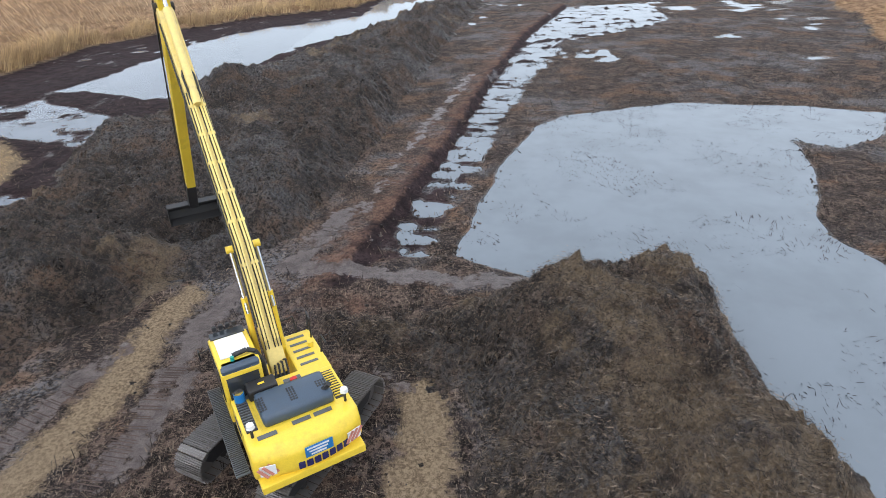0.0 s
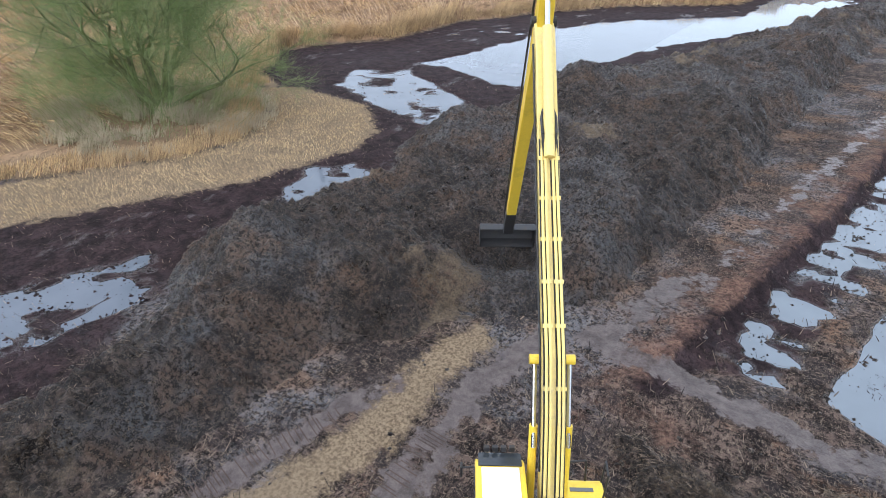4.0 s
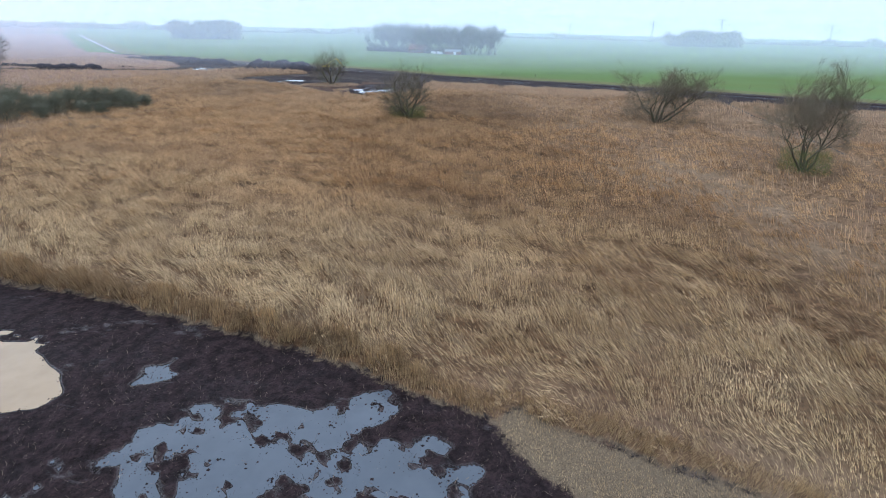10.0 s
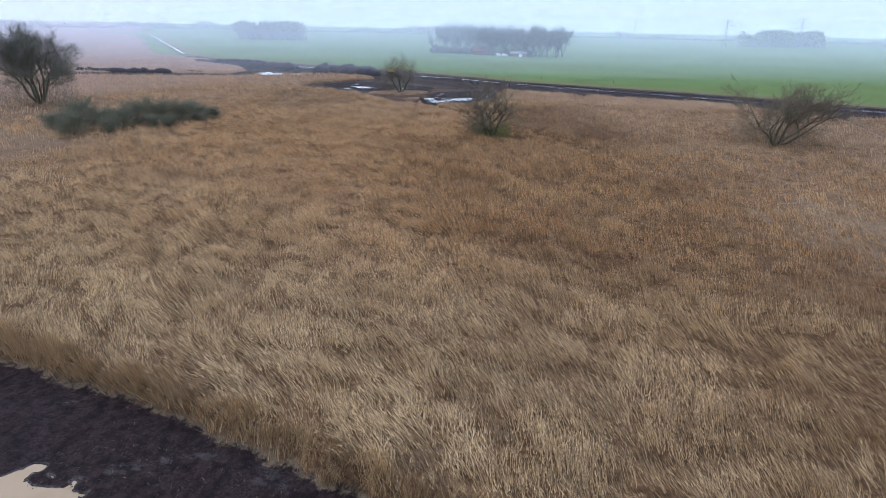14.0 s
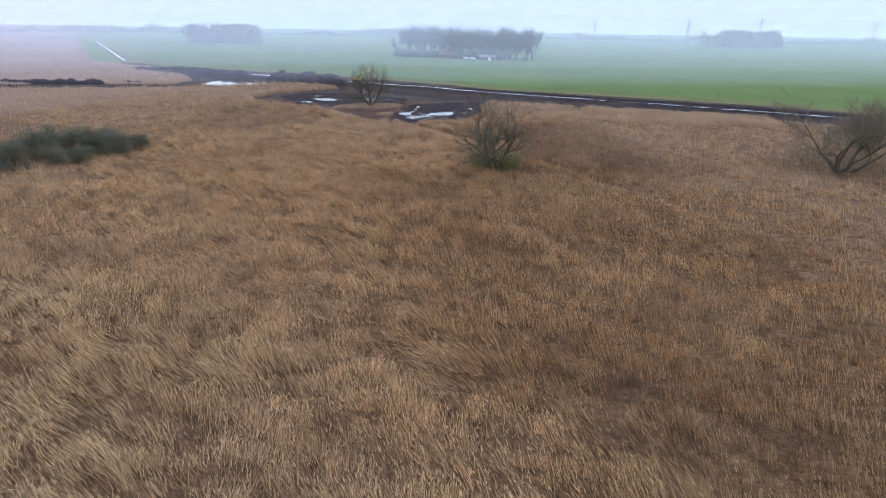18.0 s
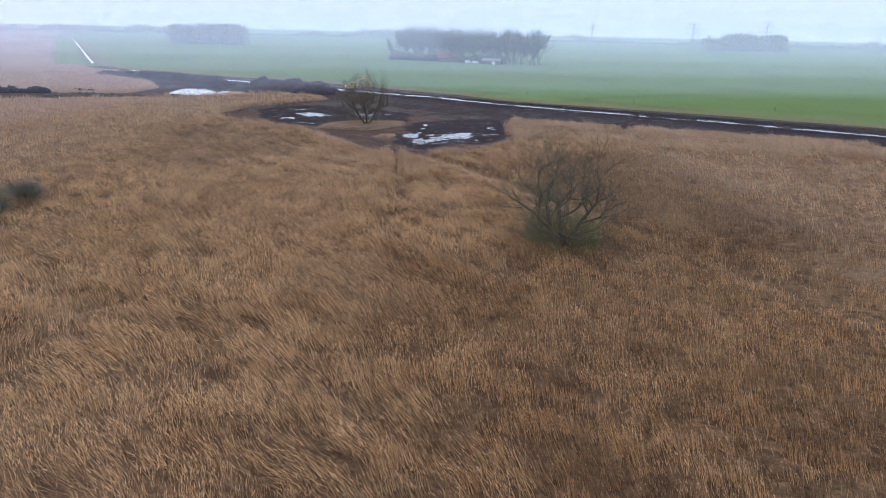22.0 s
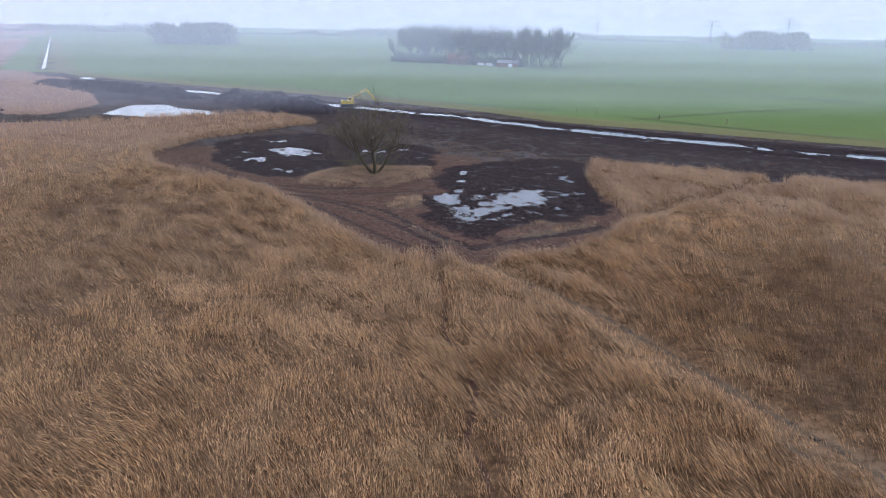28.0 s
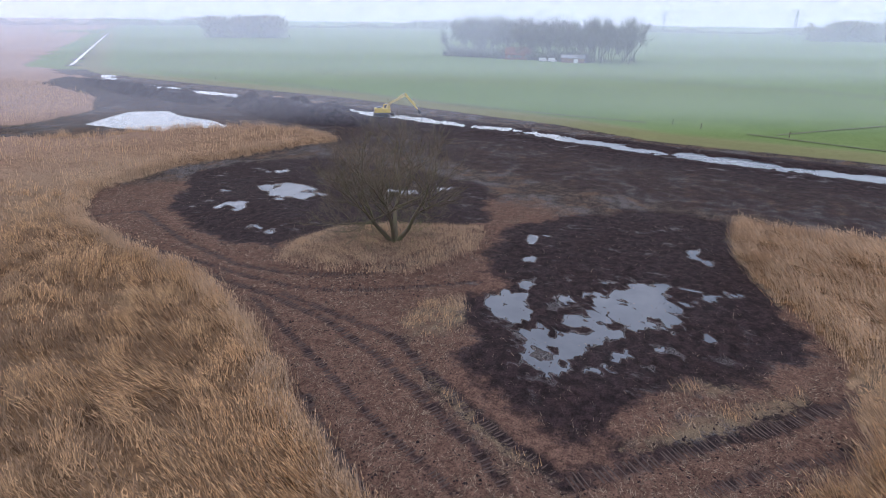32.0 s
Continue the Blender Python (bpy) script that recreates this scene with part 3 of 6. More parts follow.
DARK_C = [(-234.9, -144), (-250.1, -154.5), (-259.8, -152.4), (-268.8, -143.4), (-266.9, -126.6), (-262.7, -109.2), (-245.3, -103), (-243.8, -109.1), (-238.7, -112.9), (-237.8, -120.1), (-233.6, -122.2), (-228.3, -123), (-228.5, -129.3), (-231.6, -139.9)]
RUTS = [([(-228, -150.9), (-232.5, -146.4), (-226, -132.7), (-223, -123.2), (-223.4, -116.7), (-225.2, -111.3), (-228.7, -106.8), (-234.5, -104.1), (-240.8, -103)], 0.5),
        ([(-225.3, -143.9), (-222.7, -131.8), (-221.3, -121.8), (-220.7, -114.7), (-222.2, -109.6), (-224.6, -104.9), (-228.7, -99)], 0.45),
        ([(-220.3, -125.8), (-218.4, -115.6), (-216.2, -108.3), (-212.5, -101.2), (-208.8, -96), (-205.8, -91.8), (-203.5, -89.2)], 0.5),
        ([(-219.2, -115), (-217.4, -107.9), (-215.8, -101.8), (-212.9, -98.4), (-209.2, -93.4), (-206.8, -89.4), (-205.5, -86.5)], 0.5),
        ([(-217.3, -116.6), (-212.7, -109.2), (-208.7, -102.7), (-204.9, -96.6), (-202.4, -92)], 0.42),
        ([(-206.7, -104.2), (-203.4, -100.3), (-200.9, -96.6)], 0.45),
        ([(-205.1, -86.4), (-207.4, -83.7), (-211.3, -79.2), (-215.9, -74.1), (-221.8, -67.6)], 0.75),
        ([(-207.4, -79.2), (-211.3, -74.7), (-215.7, -69.1)], 0.5)]
TUFTS = [[(-218.4, -103.1), (-222, -102.6), (-224.6, -99.3), (-220.7, -97.4), (-217.4, -98.1), (-215.8, -100.8)],
         [(-217.3, -81.2), (-218.7, -79), (-218.7, -76.8), (-217, -77.6), (-216.2, -80.5)],
         [(-208.9, -84.1), (-213.8, -80.8), (-220.4, -72.8), (-218.5, -72.4), (-211.8, -79.2)],
         [(-212.1, -98.2), (-211.1, -95.3), (-207.3, -90.9), (-205.4, -86.8), (-205.2, -89.6), (-209.2, -94.9)],
         [(-228.1, -121.3), (-232, -121.1), (-236.4, -119.3), (-234.9, -117.7), (-230, -119), (-227.2, -119.3)]]
PUD_D = [(-223.6, -97.3), (-229.8, -96.5), (-228.6, -92.9), (-225.3, -93.2), (-223.1, -91.7), (-221.8, -90), (-220.3, -91.1), (-221.7, -95.2)]
DARK_R = [(-191.7, -65.8), (-215.3, -54.9), (-223.2, -38.4), (-170, -16), (-148, -26), (-160, -40), (-172, -52.5), (-180.1, -59.3)]
DARK_L = [(-204.8, -151.8), (-221.7, -148.2), (-207.4, -118.8), (-196.4, -109.8), (-187.7, -114.1), (-175.4, -115.2), (-173.2, -118.6), (-191.7, -141.8)]


LINE = [(-20, -6), (-60, -33), (-115, -60), (-180, -86), (-215, -100)]


def by_line(x, y):
    """1 where the reeds stand dense, less in the thin beds away from the middle of the marsh."""
    return np.clip(1.3 - line_dist(x, y, LINE) / 55, 0.16, 1)


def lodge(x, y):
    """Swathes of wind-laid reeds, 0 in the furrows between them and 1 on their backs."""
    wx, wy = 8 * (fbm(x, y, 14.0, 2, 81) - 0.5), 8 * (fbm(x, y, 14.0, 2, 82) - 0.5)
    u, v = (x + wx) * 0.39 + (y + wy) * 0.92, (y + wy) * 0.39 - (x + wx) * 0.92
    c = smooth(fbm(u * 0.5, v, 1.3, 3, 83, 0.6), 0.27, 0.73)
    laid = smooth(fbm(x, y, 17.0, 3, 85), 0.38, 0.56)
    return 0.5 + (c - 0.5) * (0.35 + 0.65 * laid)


def worn(x, y):
    """Metres from the nearest wheel rut or footpath through the reeds."""
    wob = 1.4 * (fbm(x, y, 4.0, 3, 61) - 0.5)
    d = line_dist(x + wob, y - wob, TRAIL) + 0.22
    d = np.minimum(d, np.abs(line_dist(x + wob, y + wob, TRACK) - 1.15) + 0.15)
    d = np.minimum(d, np.abs(line_dist(x + wob, y + wob, TRACK_N) - 1.3) + 0.05)
    return np.minimum(d, np.abs(line_dist(x - wob, y + wob, TRACK_R) - 1.1) + 0.1)


def short_reeds(x, y):
    """1 in tall reeds; less in the mown grass near the straw strip."""
    wob = 1.2 * (fbm(x, y, 5.0, 3, 63) - 0.5)
    path = np.maximum(smooth(2.5 - 1.7 * smooth(x, -176, -158) - line_dist(x, y, TRACK) + wob, 0.0, 0.8) * (1 - 0.4 * smooth(x, -176, -158)), smooth(2.9 - line_dist(x, y, TRACK_N) + wob, 0.0, 0.8))
    path = np.maximum(path, smooth(2.2 - line_dist(x, y, TRACK_R) + wob, 0.0, 0.8))
    path = np.maximum(path, 0.7 * smooth(1.1 - line_dist(x, y, TRAIL) + 0.5 * wob, 0.0, 0.7))
    return (0.22 + 0.78 * smooth(-inside(x, y, STRIP), 1.0, 11.0)) * (1 - 0.9 * path)


def zones(x, y):
    """The ground's height and its covers at places x, y."""
    wob = 1.6 * (fbm(x, y, 5.0, 3, 5) - 0.5) + 0.9 * (fbm(x, y, 1.3, 2, 8) - 0.5)
    a, b = inside(x, y, MUD_A), np.maximum(inside(x, y, MUD_B), inside(x, y, MUD_C))
    strip = inside(x, y, STRIP)
    field = inside(x, y, FIELD)
    isle = inside(x, y, ISLAND)
    track = line_dist(x, y, TRACK)
    bare = np.maximum(np.maximum(a, b), strip + 0.3)
    reed = -bare + wob
    reed = np.minimum(reed, -field - 16.0 + wob)
    reed = np.where(x < -150, np.minimum(reed, 2.4 * worn(x, y) - 1.1), reed)
    canal = line_dist(x, y, CANAL)
    reed = np.minimum(reed, canal - 22)
    grass = np.maximum(field + 2.5, np.minimum(22 - canal, canal - 4))
    z = 0.05 + 0.07 * (fbm(x, y, 2.2, 4, 11) - 0.5) + 0.10 * (fbm(x, y, 9.0, 3, 12) - 0.5)
    # driven ruts
    rut = np.zeros(x.shape)
    driven = np.full(x.shape, 99.0)
    for line, w in RUTS:
        d = line_dist(x + 0.3 * wob, y + 0.3 * wob, line)
        rut = np.maximum(rut, np.exp(-((d / (1.3 * w)) ** 2)) * smooth(b, -1.0, 0.5))
        driven = np.minimum(driven, d)
    dark = np.maximum(inside(x, y, DARK_B), inside(x, y, DARK_C)) + 5.0 * (fbm(x, y, 4.0, 4, 13, 0.6) - 0.5)
    firm = smooth(b, 0, 2) * smooth(-dark, -1, 1.5) * smooth(-190 - x, 0, 4)
    z = z + 0.10 * firm + 0.07 * firm * smooth(driven, 0.8, 1.4) * smooth(2.4 - driven, 0, 0.8) - 0.095 * rut
    # pools: clean ones dip well below the water, ragged ones only here and there
    for pts, deep in ((POOL, 0.30), (POND_N, 0.35), (POND_B, 0.4), (PUD_S, 0.25)):
        z = z - (deep + 0.12) * smooth(inside(x, y, pts) + (1.6 if pts is POND_N else 0.45) * wob, -0.5, 1.1)
    for pts, deep, size in ((PUD_W, 0.122, 1.5), (PUD_N, 0.145, 2.2), (PUD_E, 0.17, 1.4), (TRENCH, 0.135, 2.2), (PUD_B, 0.12, 1.8), (PUD_D, 0.085, 1.8), (PUD_C, 0.13, 2.0)):
        s = inside(x, y, pts)
        lump = (0.6 if pts is PUD_N or pts is PUD_E else 0.46) * (fbm(x, y, size, 5, 21, 0.66 if pts is PUD_W else 0.68) - 0.50)
        if pts in (PUD_W, PUD_B):
            lump = lump + 0.16 * (fbm(x, y, 0.75, 2, 25) - 0.5)
        if pts is TRENCH:
            along = np.sin((y * 0.97 + x * 0.2) * 5.0 + 1.6 * wob)
            lump = 0.42 * lump + 0.045 * along + 0.30 * (fbm(x, y, 0.85, 2, 24) - 0.5)
        z = z - smooth(s + 0.5 * wob, -0.6, 0.8) * (deep - lump)
    rag = smooth(fbm(x, y, 6.0, 4, 31), 0.58, 0.70) * smooth(fbm(x, y, 1.6, 3, 33), 0.45, 0.6)
    z = z - 0.15 * rag * smooth(np.maximum(a, dark), 2, 5) * np.where(y < 0, 1.0, smooth(y, 40, 60))
    frag = smooth(fbm(x, y, 1.9, 4, 35, 0.68), 0.51, 0.57) * smooth(dark, 0.5, 2.5) * np.exp(-((np.hypot(x + 225, y + 88) / 13.0) ** 2))
    z = z - 0.13 * frag
    dd = line_dist(x, y, DITCH)
    clog = 11.0 * (fbm(x, y, 5.0, 5, 36, 0.72) - 0.5)
    z = z - 0.55 * smooth(1.9 + 1.2 * wob + clog - dd, -1.0, 1.0) + 0.30 * np.exp(-(((dd - 5.5) / 1.5) ** 2)) * smooth(-field, -40, 0)
    cut = line_dist(x, y, TRENCH_L)
    side = smooth(x - np.interp(y, [18, 24.4, 33.8, 52, 73, 99], [-5.6, -4, -1.9, 1.5, 6.2, 14.5]), -0.25, 0.25) * smooth(y, 17, 20) * smooth(a, 0, 3)
    z = z + 0.16 * np.exp(-((cut / 1.6) ** 2)) * (1 - side) + 0.28 * (1 - side) * smooth(9 - cut, 0, 6) * smooth(y, 16, 22) * smooth(a, 0, 4)
    # islands and the reed litter
    z = z + 0.45 * smooth(isle, -0.8, 1.6)
    low = short_reeds(x, y)
    z = z + (0.75 + 0.5 * fbm(x, y, 7.0, 3, 41) + 0.22 * (fbm(x, y, 1.2, 3, 42) - 0.5) + 0.72 * (lodge(x, y) - 0.5)) * smooth(reed, -0.35, 1.1) * low
    z = np.where(reed > -0.3, np.maximum(z - 0.3 * smooth(0.5 - worn(x, y), 0.0, 0.8), 0.02), z)
    z = z + 0.25 * smooth(grass, -1, 5) * smooth(field, -1, 5)
    z = z + 0.5 * np.exp(-(((field - 2) / 3.0) ** 2)) * smooth(y, -420, -330)
    straw = 0.5 + np.maximum(np.maximum(np.clip(strip / 3.0, -0.5, 0.5), np.clip(isle / 3.0, -0.5, -0.03)), -0.6)
    straw = np.maximum(straw, 0.74 - 0.34 * line_dist(x, y, DRIVE))
    straw = np.maximum(straw, 0.80 - 0.40 * line_dist(x, y, [(-1.9, 12.2), (-1.6, 10), (-2.1, 8)]))
    near_reed = np.exp(-((np.maximum(-reed, 0) / 1.2) ** 2))
    straw = np.maximum(straw, 0.55 * near_reed)
    tuft = np.full(x.shape, -9.0)
    for pts in TUFTS:
        tuft = np.maximum(tuft, inside(x, y, pts))
    straw = np.maximum(straw, np.clip(0.44 + tuft / 6.0, 0, 0.60))
    straw = np.maximum(straw, np.where((b < 0) & (x < -150), 0.56 * smooth(3.2 - np.minimum(track, line_dist(x, y, TRACK_R)), 0, 1), 0))
    earth = 0.5 + np.clip(np.minimum(b + 0.5, -dark) / 5.0, -0.5, -0.12 + 0.40 * smooth(20 - driven, 0, 12))
    earth = np.maximum(earth, np.where(b > 0, 0.80 - 0.11 * driven, 0.22 * smooth(3.0 - track, 0, 1)))
    earth = np.maximum(earth, 0.56 - 0.05 * line_dist(x, y, TRENCH_L) - 0.5 * side - np.where(cut > 5, 0.4, 0))
    earth = np.maximum(earth, 0.5 + np.clip(isle / 4.0, -0.5, 0.12))
    earth = np.maximum(earth, 0.66 * smooth(1.6 - line_dist(x, y, TRAIL), 0, 0.6))
    earth = np.where(dd < 9, np.minimum(earth, 0.35), earth) - 0.30 * rut - 0.26 * smooth(tuft, -1.5, 1.0)
    pink = smooth(np.maximum(-y - 95 - 0.12 * x - 60, -x * 0.0 - 60 + -y - 110), 0, 120)
    slick = np.maximum(np.maximum(0.60 - 0.30 * line_dist(x, y, SLICK), 0.61 - 0.22 * line_dist(x, y, SLICK_A)), 0.66 - 0.35 * line_dist(x, y, SLICK_B))
    slick = np.maximum(slick, 0.54 - 0.20 * line_dist(x, y, [(-5.8, 24), (-3.2, 38), (-0.3, 52)]))
    slick = np.maximum(slick, 0.60 - 0.5 * line_dist(x, y, [(-3.4, 13.5), (-2.2, 12.6)]))
    slick = np.maximum(slick, 0.36 * smooth(inside(x, y, [(-262, -66), (-285, -58), (-292, -110), (-300, -140), (-285, -140), (-270, -105), (-250, -92), (-252, -82)]), -3, 3))
    bog = np.maximum(smooth(-21.5 - x + 0.25 * np.maximum(y - 20, 0) + 14 * (fbm(x, y, 7.0, 4, 14) - 0.5), -4, 4) * smooth(a, -1, 1), smooth(dark, -3.5, 2.5))
    bog = np.maximum(bog, np.where(b > 0, 0.85 * smooth(17 - dd, 0, 8) + 0.55 * smooth(42 - dd, 0, 10) * smooth(dd, 9, 17), 0))
    bog = np.maximum(bog, 0.7 * smooth(inside(x, y, TRENCH), -0.5, 0.8))
    # ruts and a band along the trench cut take the same dark colour
    bog = np.maximum(np.maximum(bog, 0.85 * rut), np.exp(-(((cut - 0.2) / 0.5) ** 2)) * smooth(a, 0, 3))
    return z, reed, straw, earth, grass, pink, slick, bog


def steps(*bands):
    """Coordinates in bands of (from, to, spacing)."""
    out = []
    for lo, hi, d in bands:
        out.extend(np.linspace(lo, hi, max(2, int(round((hi - lo) / d)) + 1))[:-1])
    return np.array(out + [bands[-1][1]])


gx = steps((-4900, -1000, 300), (-1000, -420, 18), (-420, -310, 2.2), (-310, -246, 1.0), (-246, -198, 0.40), (-198, -53, 0.65), (-53, -17, 0.33), (-17, 32, 0.40), (32, 80, 2.2), (80, 300, 20), (300, 4900, 500))
gy = steps((-4900, -900, 300), (-900, -330, 14), (-330, -230, 2.0), (-230, -165, 1.1), (-165, -130, 1.0), (-130, -62, 0.42), (-62, -46, 0.9), (-46, 52, 0.40), (52, 128, 1.0), (128, 260, 6), (260, 900, 40), (900, 4900, 400))
X, Y = np.meshgrid(gx, gy)
X, Y = X.ravel(), Y.ravel()
Z, G_REED, G_STRAW, G_EARTH, G_GRASS, G_PINK, G_SLICK, G_BOG = zones(X, Y)
nx, ny = len(gx), len(gy)
i = (np.arange(ny - 1)[:, None] * nx + np.arange(nx - 1)[None]).ravel()
me = mesh_np("ground", np.c_[X, Y, Z], np.c_[i, i + 1, i + 1 + nx, i + nx], M_GROUND, True)
attribute(me, "reed", np.clip(0.5 + G_REED / 3.0, 0, 1))
attribute(me, "straw", np.clip(G_STRAW, 0, 1))
attribute(me, "earth", np.clip(G_EARTH, 0, 1))
attribute(me, "grass", np.clip(0.5 + G_GRASS / 6.0, 0, 1))
attribute(me, "pink", G_PINK)
attribute(me, "slick", np.clip(G_SLICK, 0, 1))
attribute(me, "bog", G_BOG)
attribute(me, "verge", np.exp(-(((inside(X, Y, FIELD) - 1.0) / 8.0) ** 2)))
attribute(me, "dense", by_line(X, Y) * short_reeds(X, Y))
tagged(new("ground", me), "flat peat marsh with bare mud, reed litter and green winter fields", "ground", kind="structure")


def ground_z(x, y):
    return float(zones(np.array([x], float), np.array([y], float))[0][0])


def water_sheet(name, x0, y0, x1, y1, mat, label, z=-0.045):
    me = mesh_np(name, [(x0, y0, z), (x1, y0, z), (x1, y1, z), (x0, y1, z)], [(0, 1, 2, 3)], mat)
    tagged(new(name, me), label, "water", kind="structure")


water_sheet("water_pool", -21, -31, 44, 124, M_WATER, "still grey rainwater standing on the dug peat")
water_sheet("water_pond", -47, -31, -21.01, 124, M_DARKWATER, "still grey water pooled below the reed bank")
water_sheet("water_silt", -44.5, -49.5, -33, -33.2, M_SILT, "milky tan silty puddle beside the reeds", -0.060)
water_sheet("water_south", -47, -60, -44.51, -31.01, M_DARKWATER, "small puddles beside the reeds")
water_sheet("water_southeast", -44.5, -33.19, -30, -31.01, M_DARKWATER, "small puddles on dark peat")
water_sheet("water_clearing", -300, -172, -196, -60, M_DARKWATER, "shallow puddles on dark dug peat")
water_sheet("water_ditch", -420, -340, -300.01, 240, M_WATER, "straight field ditch filled with pale water")
water_sheet("water_ditch_east", -300, -59.99, -200, 240, M_WATER, "narrow water-filled ditch along the field")
water_sheet("water_farpond", -300, -232, -262, -172.01, M_WATER, "pale open pond behind the reeds")
me = mesh_np("canal", [(-395.5, -369, 0.42), (-401, -372.5, 0.42), (-914, -944, 0.42), (-907, -938, 0.42)], [(0, 1, 2, 3)], M_WATER)
tagged(new("water_canal", me), "long straight pale drainage canal", "water", kind="structure")


def heap(name, outline, tall, run, d, label, seed, straw_amount=0.3, group="", strawy=None, mat=M_PEAT, rise=None):
    """A spoil heap: a rough height field over an outline."""
    p = np.array(outline)
    ax, ay = np.arange(p[:, 0].min() - 1, p[:, 0].max() + 1, d), np.arange(p[:, 1].min() - 1, p[:, 1].max() + 1, d)
    x, y = (k.ravel() for k in np.meshgrid(ax, ay))
    s = inside(x, y, outline) + 1.2 * (fbm(x, y, 3.5, 3, seed) - 0.5)
    pit = 1 - 0.75 * np.exp(-((np.hypot(x + 12.8, y - 21.6) / 2.6) ** 2))
    body = pit * smooth(s, -0.2, run) * tall * (0.62 + 0.7 * (fbm(x, y, 6.5, 3, seed + 1) - 0.15))
    if rise:
        body = body * (0.28 + 0.95 * smooth(x + 0.15 * (y - 12), *rise))
    body = body + 0.9 * smooth(s, 0.2, 2.0) * (np.abs(fbm(x + 0.5 * y, y, 3.2, 2, seed + 9) - 0.5) * 2 - 0.3)
    clods = 1.0 * (fbm(x, y, 2.1, 5, seed + 2, 0.66) - 0.5) + 1.3 * np.abs(fbm(x, y, 0.9, 4, seed + 3, 0.7) - 0.5) - 0.15
    crumbs = 0.34 * (np.abs(fbm(x, y, 0.42, 3, seed + 4, 0.75) - 0.5) * 2 - 0.3)
    z = 0.02 + body + (clods + crumbs) * smooth(s, -0.2, 0.8)
    z = np.where(s < -0.15, -0.25, z)
    n = len(ax)
    k = (np.arange(len(ay) - 1)[:, None] * n + np.arange(n - 1)[None]).ravel()
    f = np.c_[k, k + 1, k + 1 + n, k + n]
    f = f[(s[f] > -0.6).any(axis=1)]
    used = np.unique(f)
    back = np.zeros(len(x), int)
    back[used] = np.arange(len(used))
    me = mesh_np(name, np.c_[x, y, z][used], back[f], mat, True)
    more = 0.0 if strawy is None else 0.45 * smooth(y, strawy, strawy - 7)
    attribute(me, "straw", np.clip(straw_amount + more + 1.3 * (fbm(x, y, 3.4, 3, seed + 7) - 0.5), 0, 1)[used])
    tagged(new(name, me), label, "spoil heap", group, "stuff")
    return np.c_[x, y, z][used][(s[used] > 0.3)]


SPOIL = [heap("spoil_ridge", RIDGE, 2.3, 3.0, 0.125, "long ridge of dug wet root peat beside the trench", 50, 0.14, "", 9.0),
         heap("spoil_heap", HEAP, 2.2, 2.4, 0.085, "broad heap of root peat and straw by the pool", 70, 0.43, rise=(-1.5, 5.0))]
heap("spoil_mound", MOUND_1, 3.4, 4.0, 0.5, "dark spoil mound along the far ditch", 90, 0.0, mat=M_BOG)
heap("spoil_mound", MOUND_2, 4.2, 4.0, 0.5, "tall dark spoil mound along the far ditch", 95, 0.0, mat=M_BOG)

heap("spoil_mound", MOUND_3, 3.0, 3.0, 0.6, "long dark spoil mound beyond the brown reeds", 97, 0.0, mat=M_BOG)
heap("spoil_mound", MOUND_4, 2.4, 3.0, 0.6, "short dark spoil mound beyond the brown reeds", 98, 0.0, mat=M_BOG)


# ---- far plan ----
PYLONS = [(-1150, 48, 42), (-1230, 168, 48), (-1900, -150, 50), (-1500, 420, 46), (-1850, 760, 46)]
BELTS = [((-800, -640), (-830, -560), 21, 9000), ((-1250, 85), (-1270, 205), 24, 6000), ((-1500, -1500), (-1900, -200), 21, 14000), ((-1900, -200), (-1700, 1200), 21, 14000), ((-1000, -1600), (-1500, -1500), 17, 6000), ((-1700, 1200), (-900, 2400), 21, 8000), ((200, 1500), (1400, 900), 12, 5000), ((-60, -1300), (-1000, -1600), 10, 5000)]
DRAINS = [([(-392, -300), (-372, -225), (-347, -150), (-338.5, -111), (-335, -88)], 2.2), ([(-328.3, -68.5), (-321.9, -52.9), (-315.9, -35.8), (-310.5, -18), (-300, 20)], 1.8), ([(-330, -62), (-342, -50), (-358, -33), (-381, -2)], 1.6),
          ([(-470, -135), (-460, -109), (-449, -71), (-441, -37), (-419, -11), (-405, 20)], 3.0), ([(-640, -60), (-560, 40), (-520, 90)], 2.5), ([(-470, 20), (-430, 110)], 2.5)]
POSTS = [(-388, -331), (-384, -320), (-371, -256), (-357, -194), (-349, -160), (-336.4, -84.4), (-332, -78), (-328, -60), (-326, -42), (-322, 5), (-310, 55), (-300, 90)]

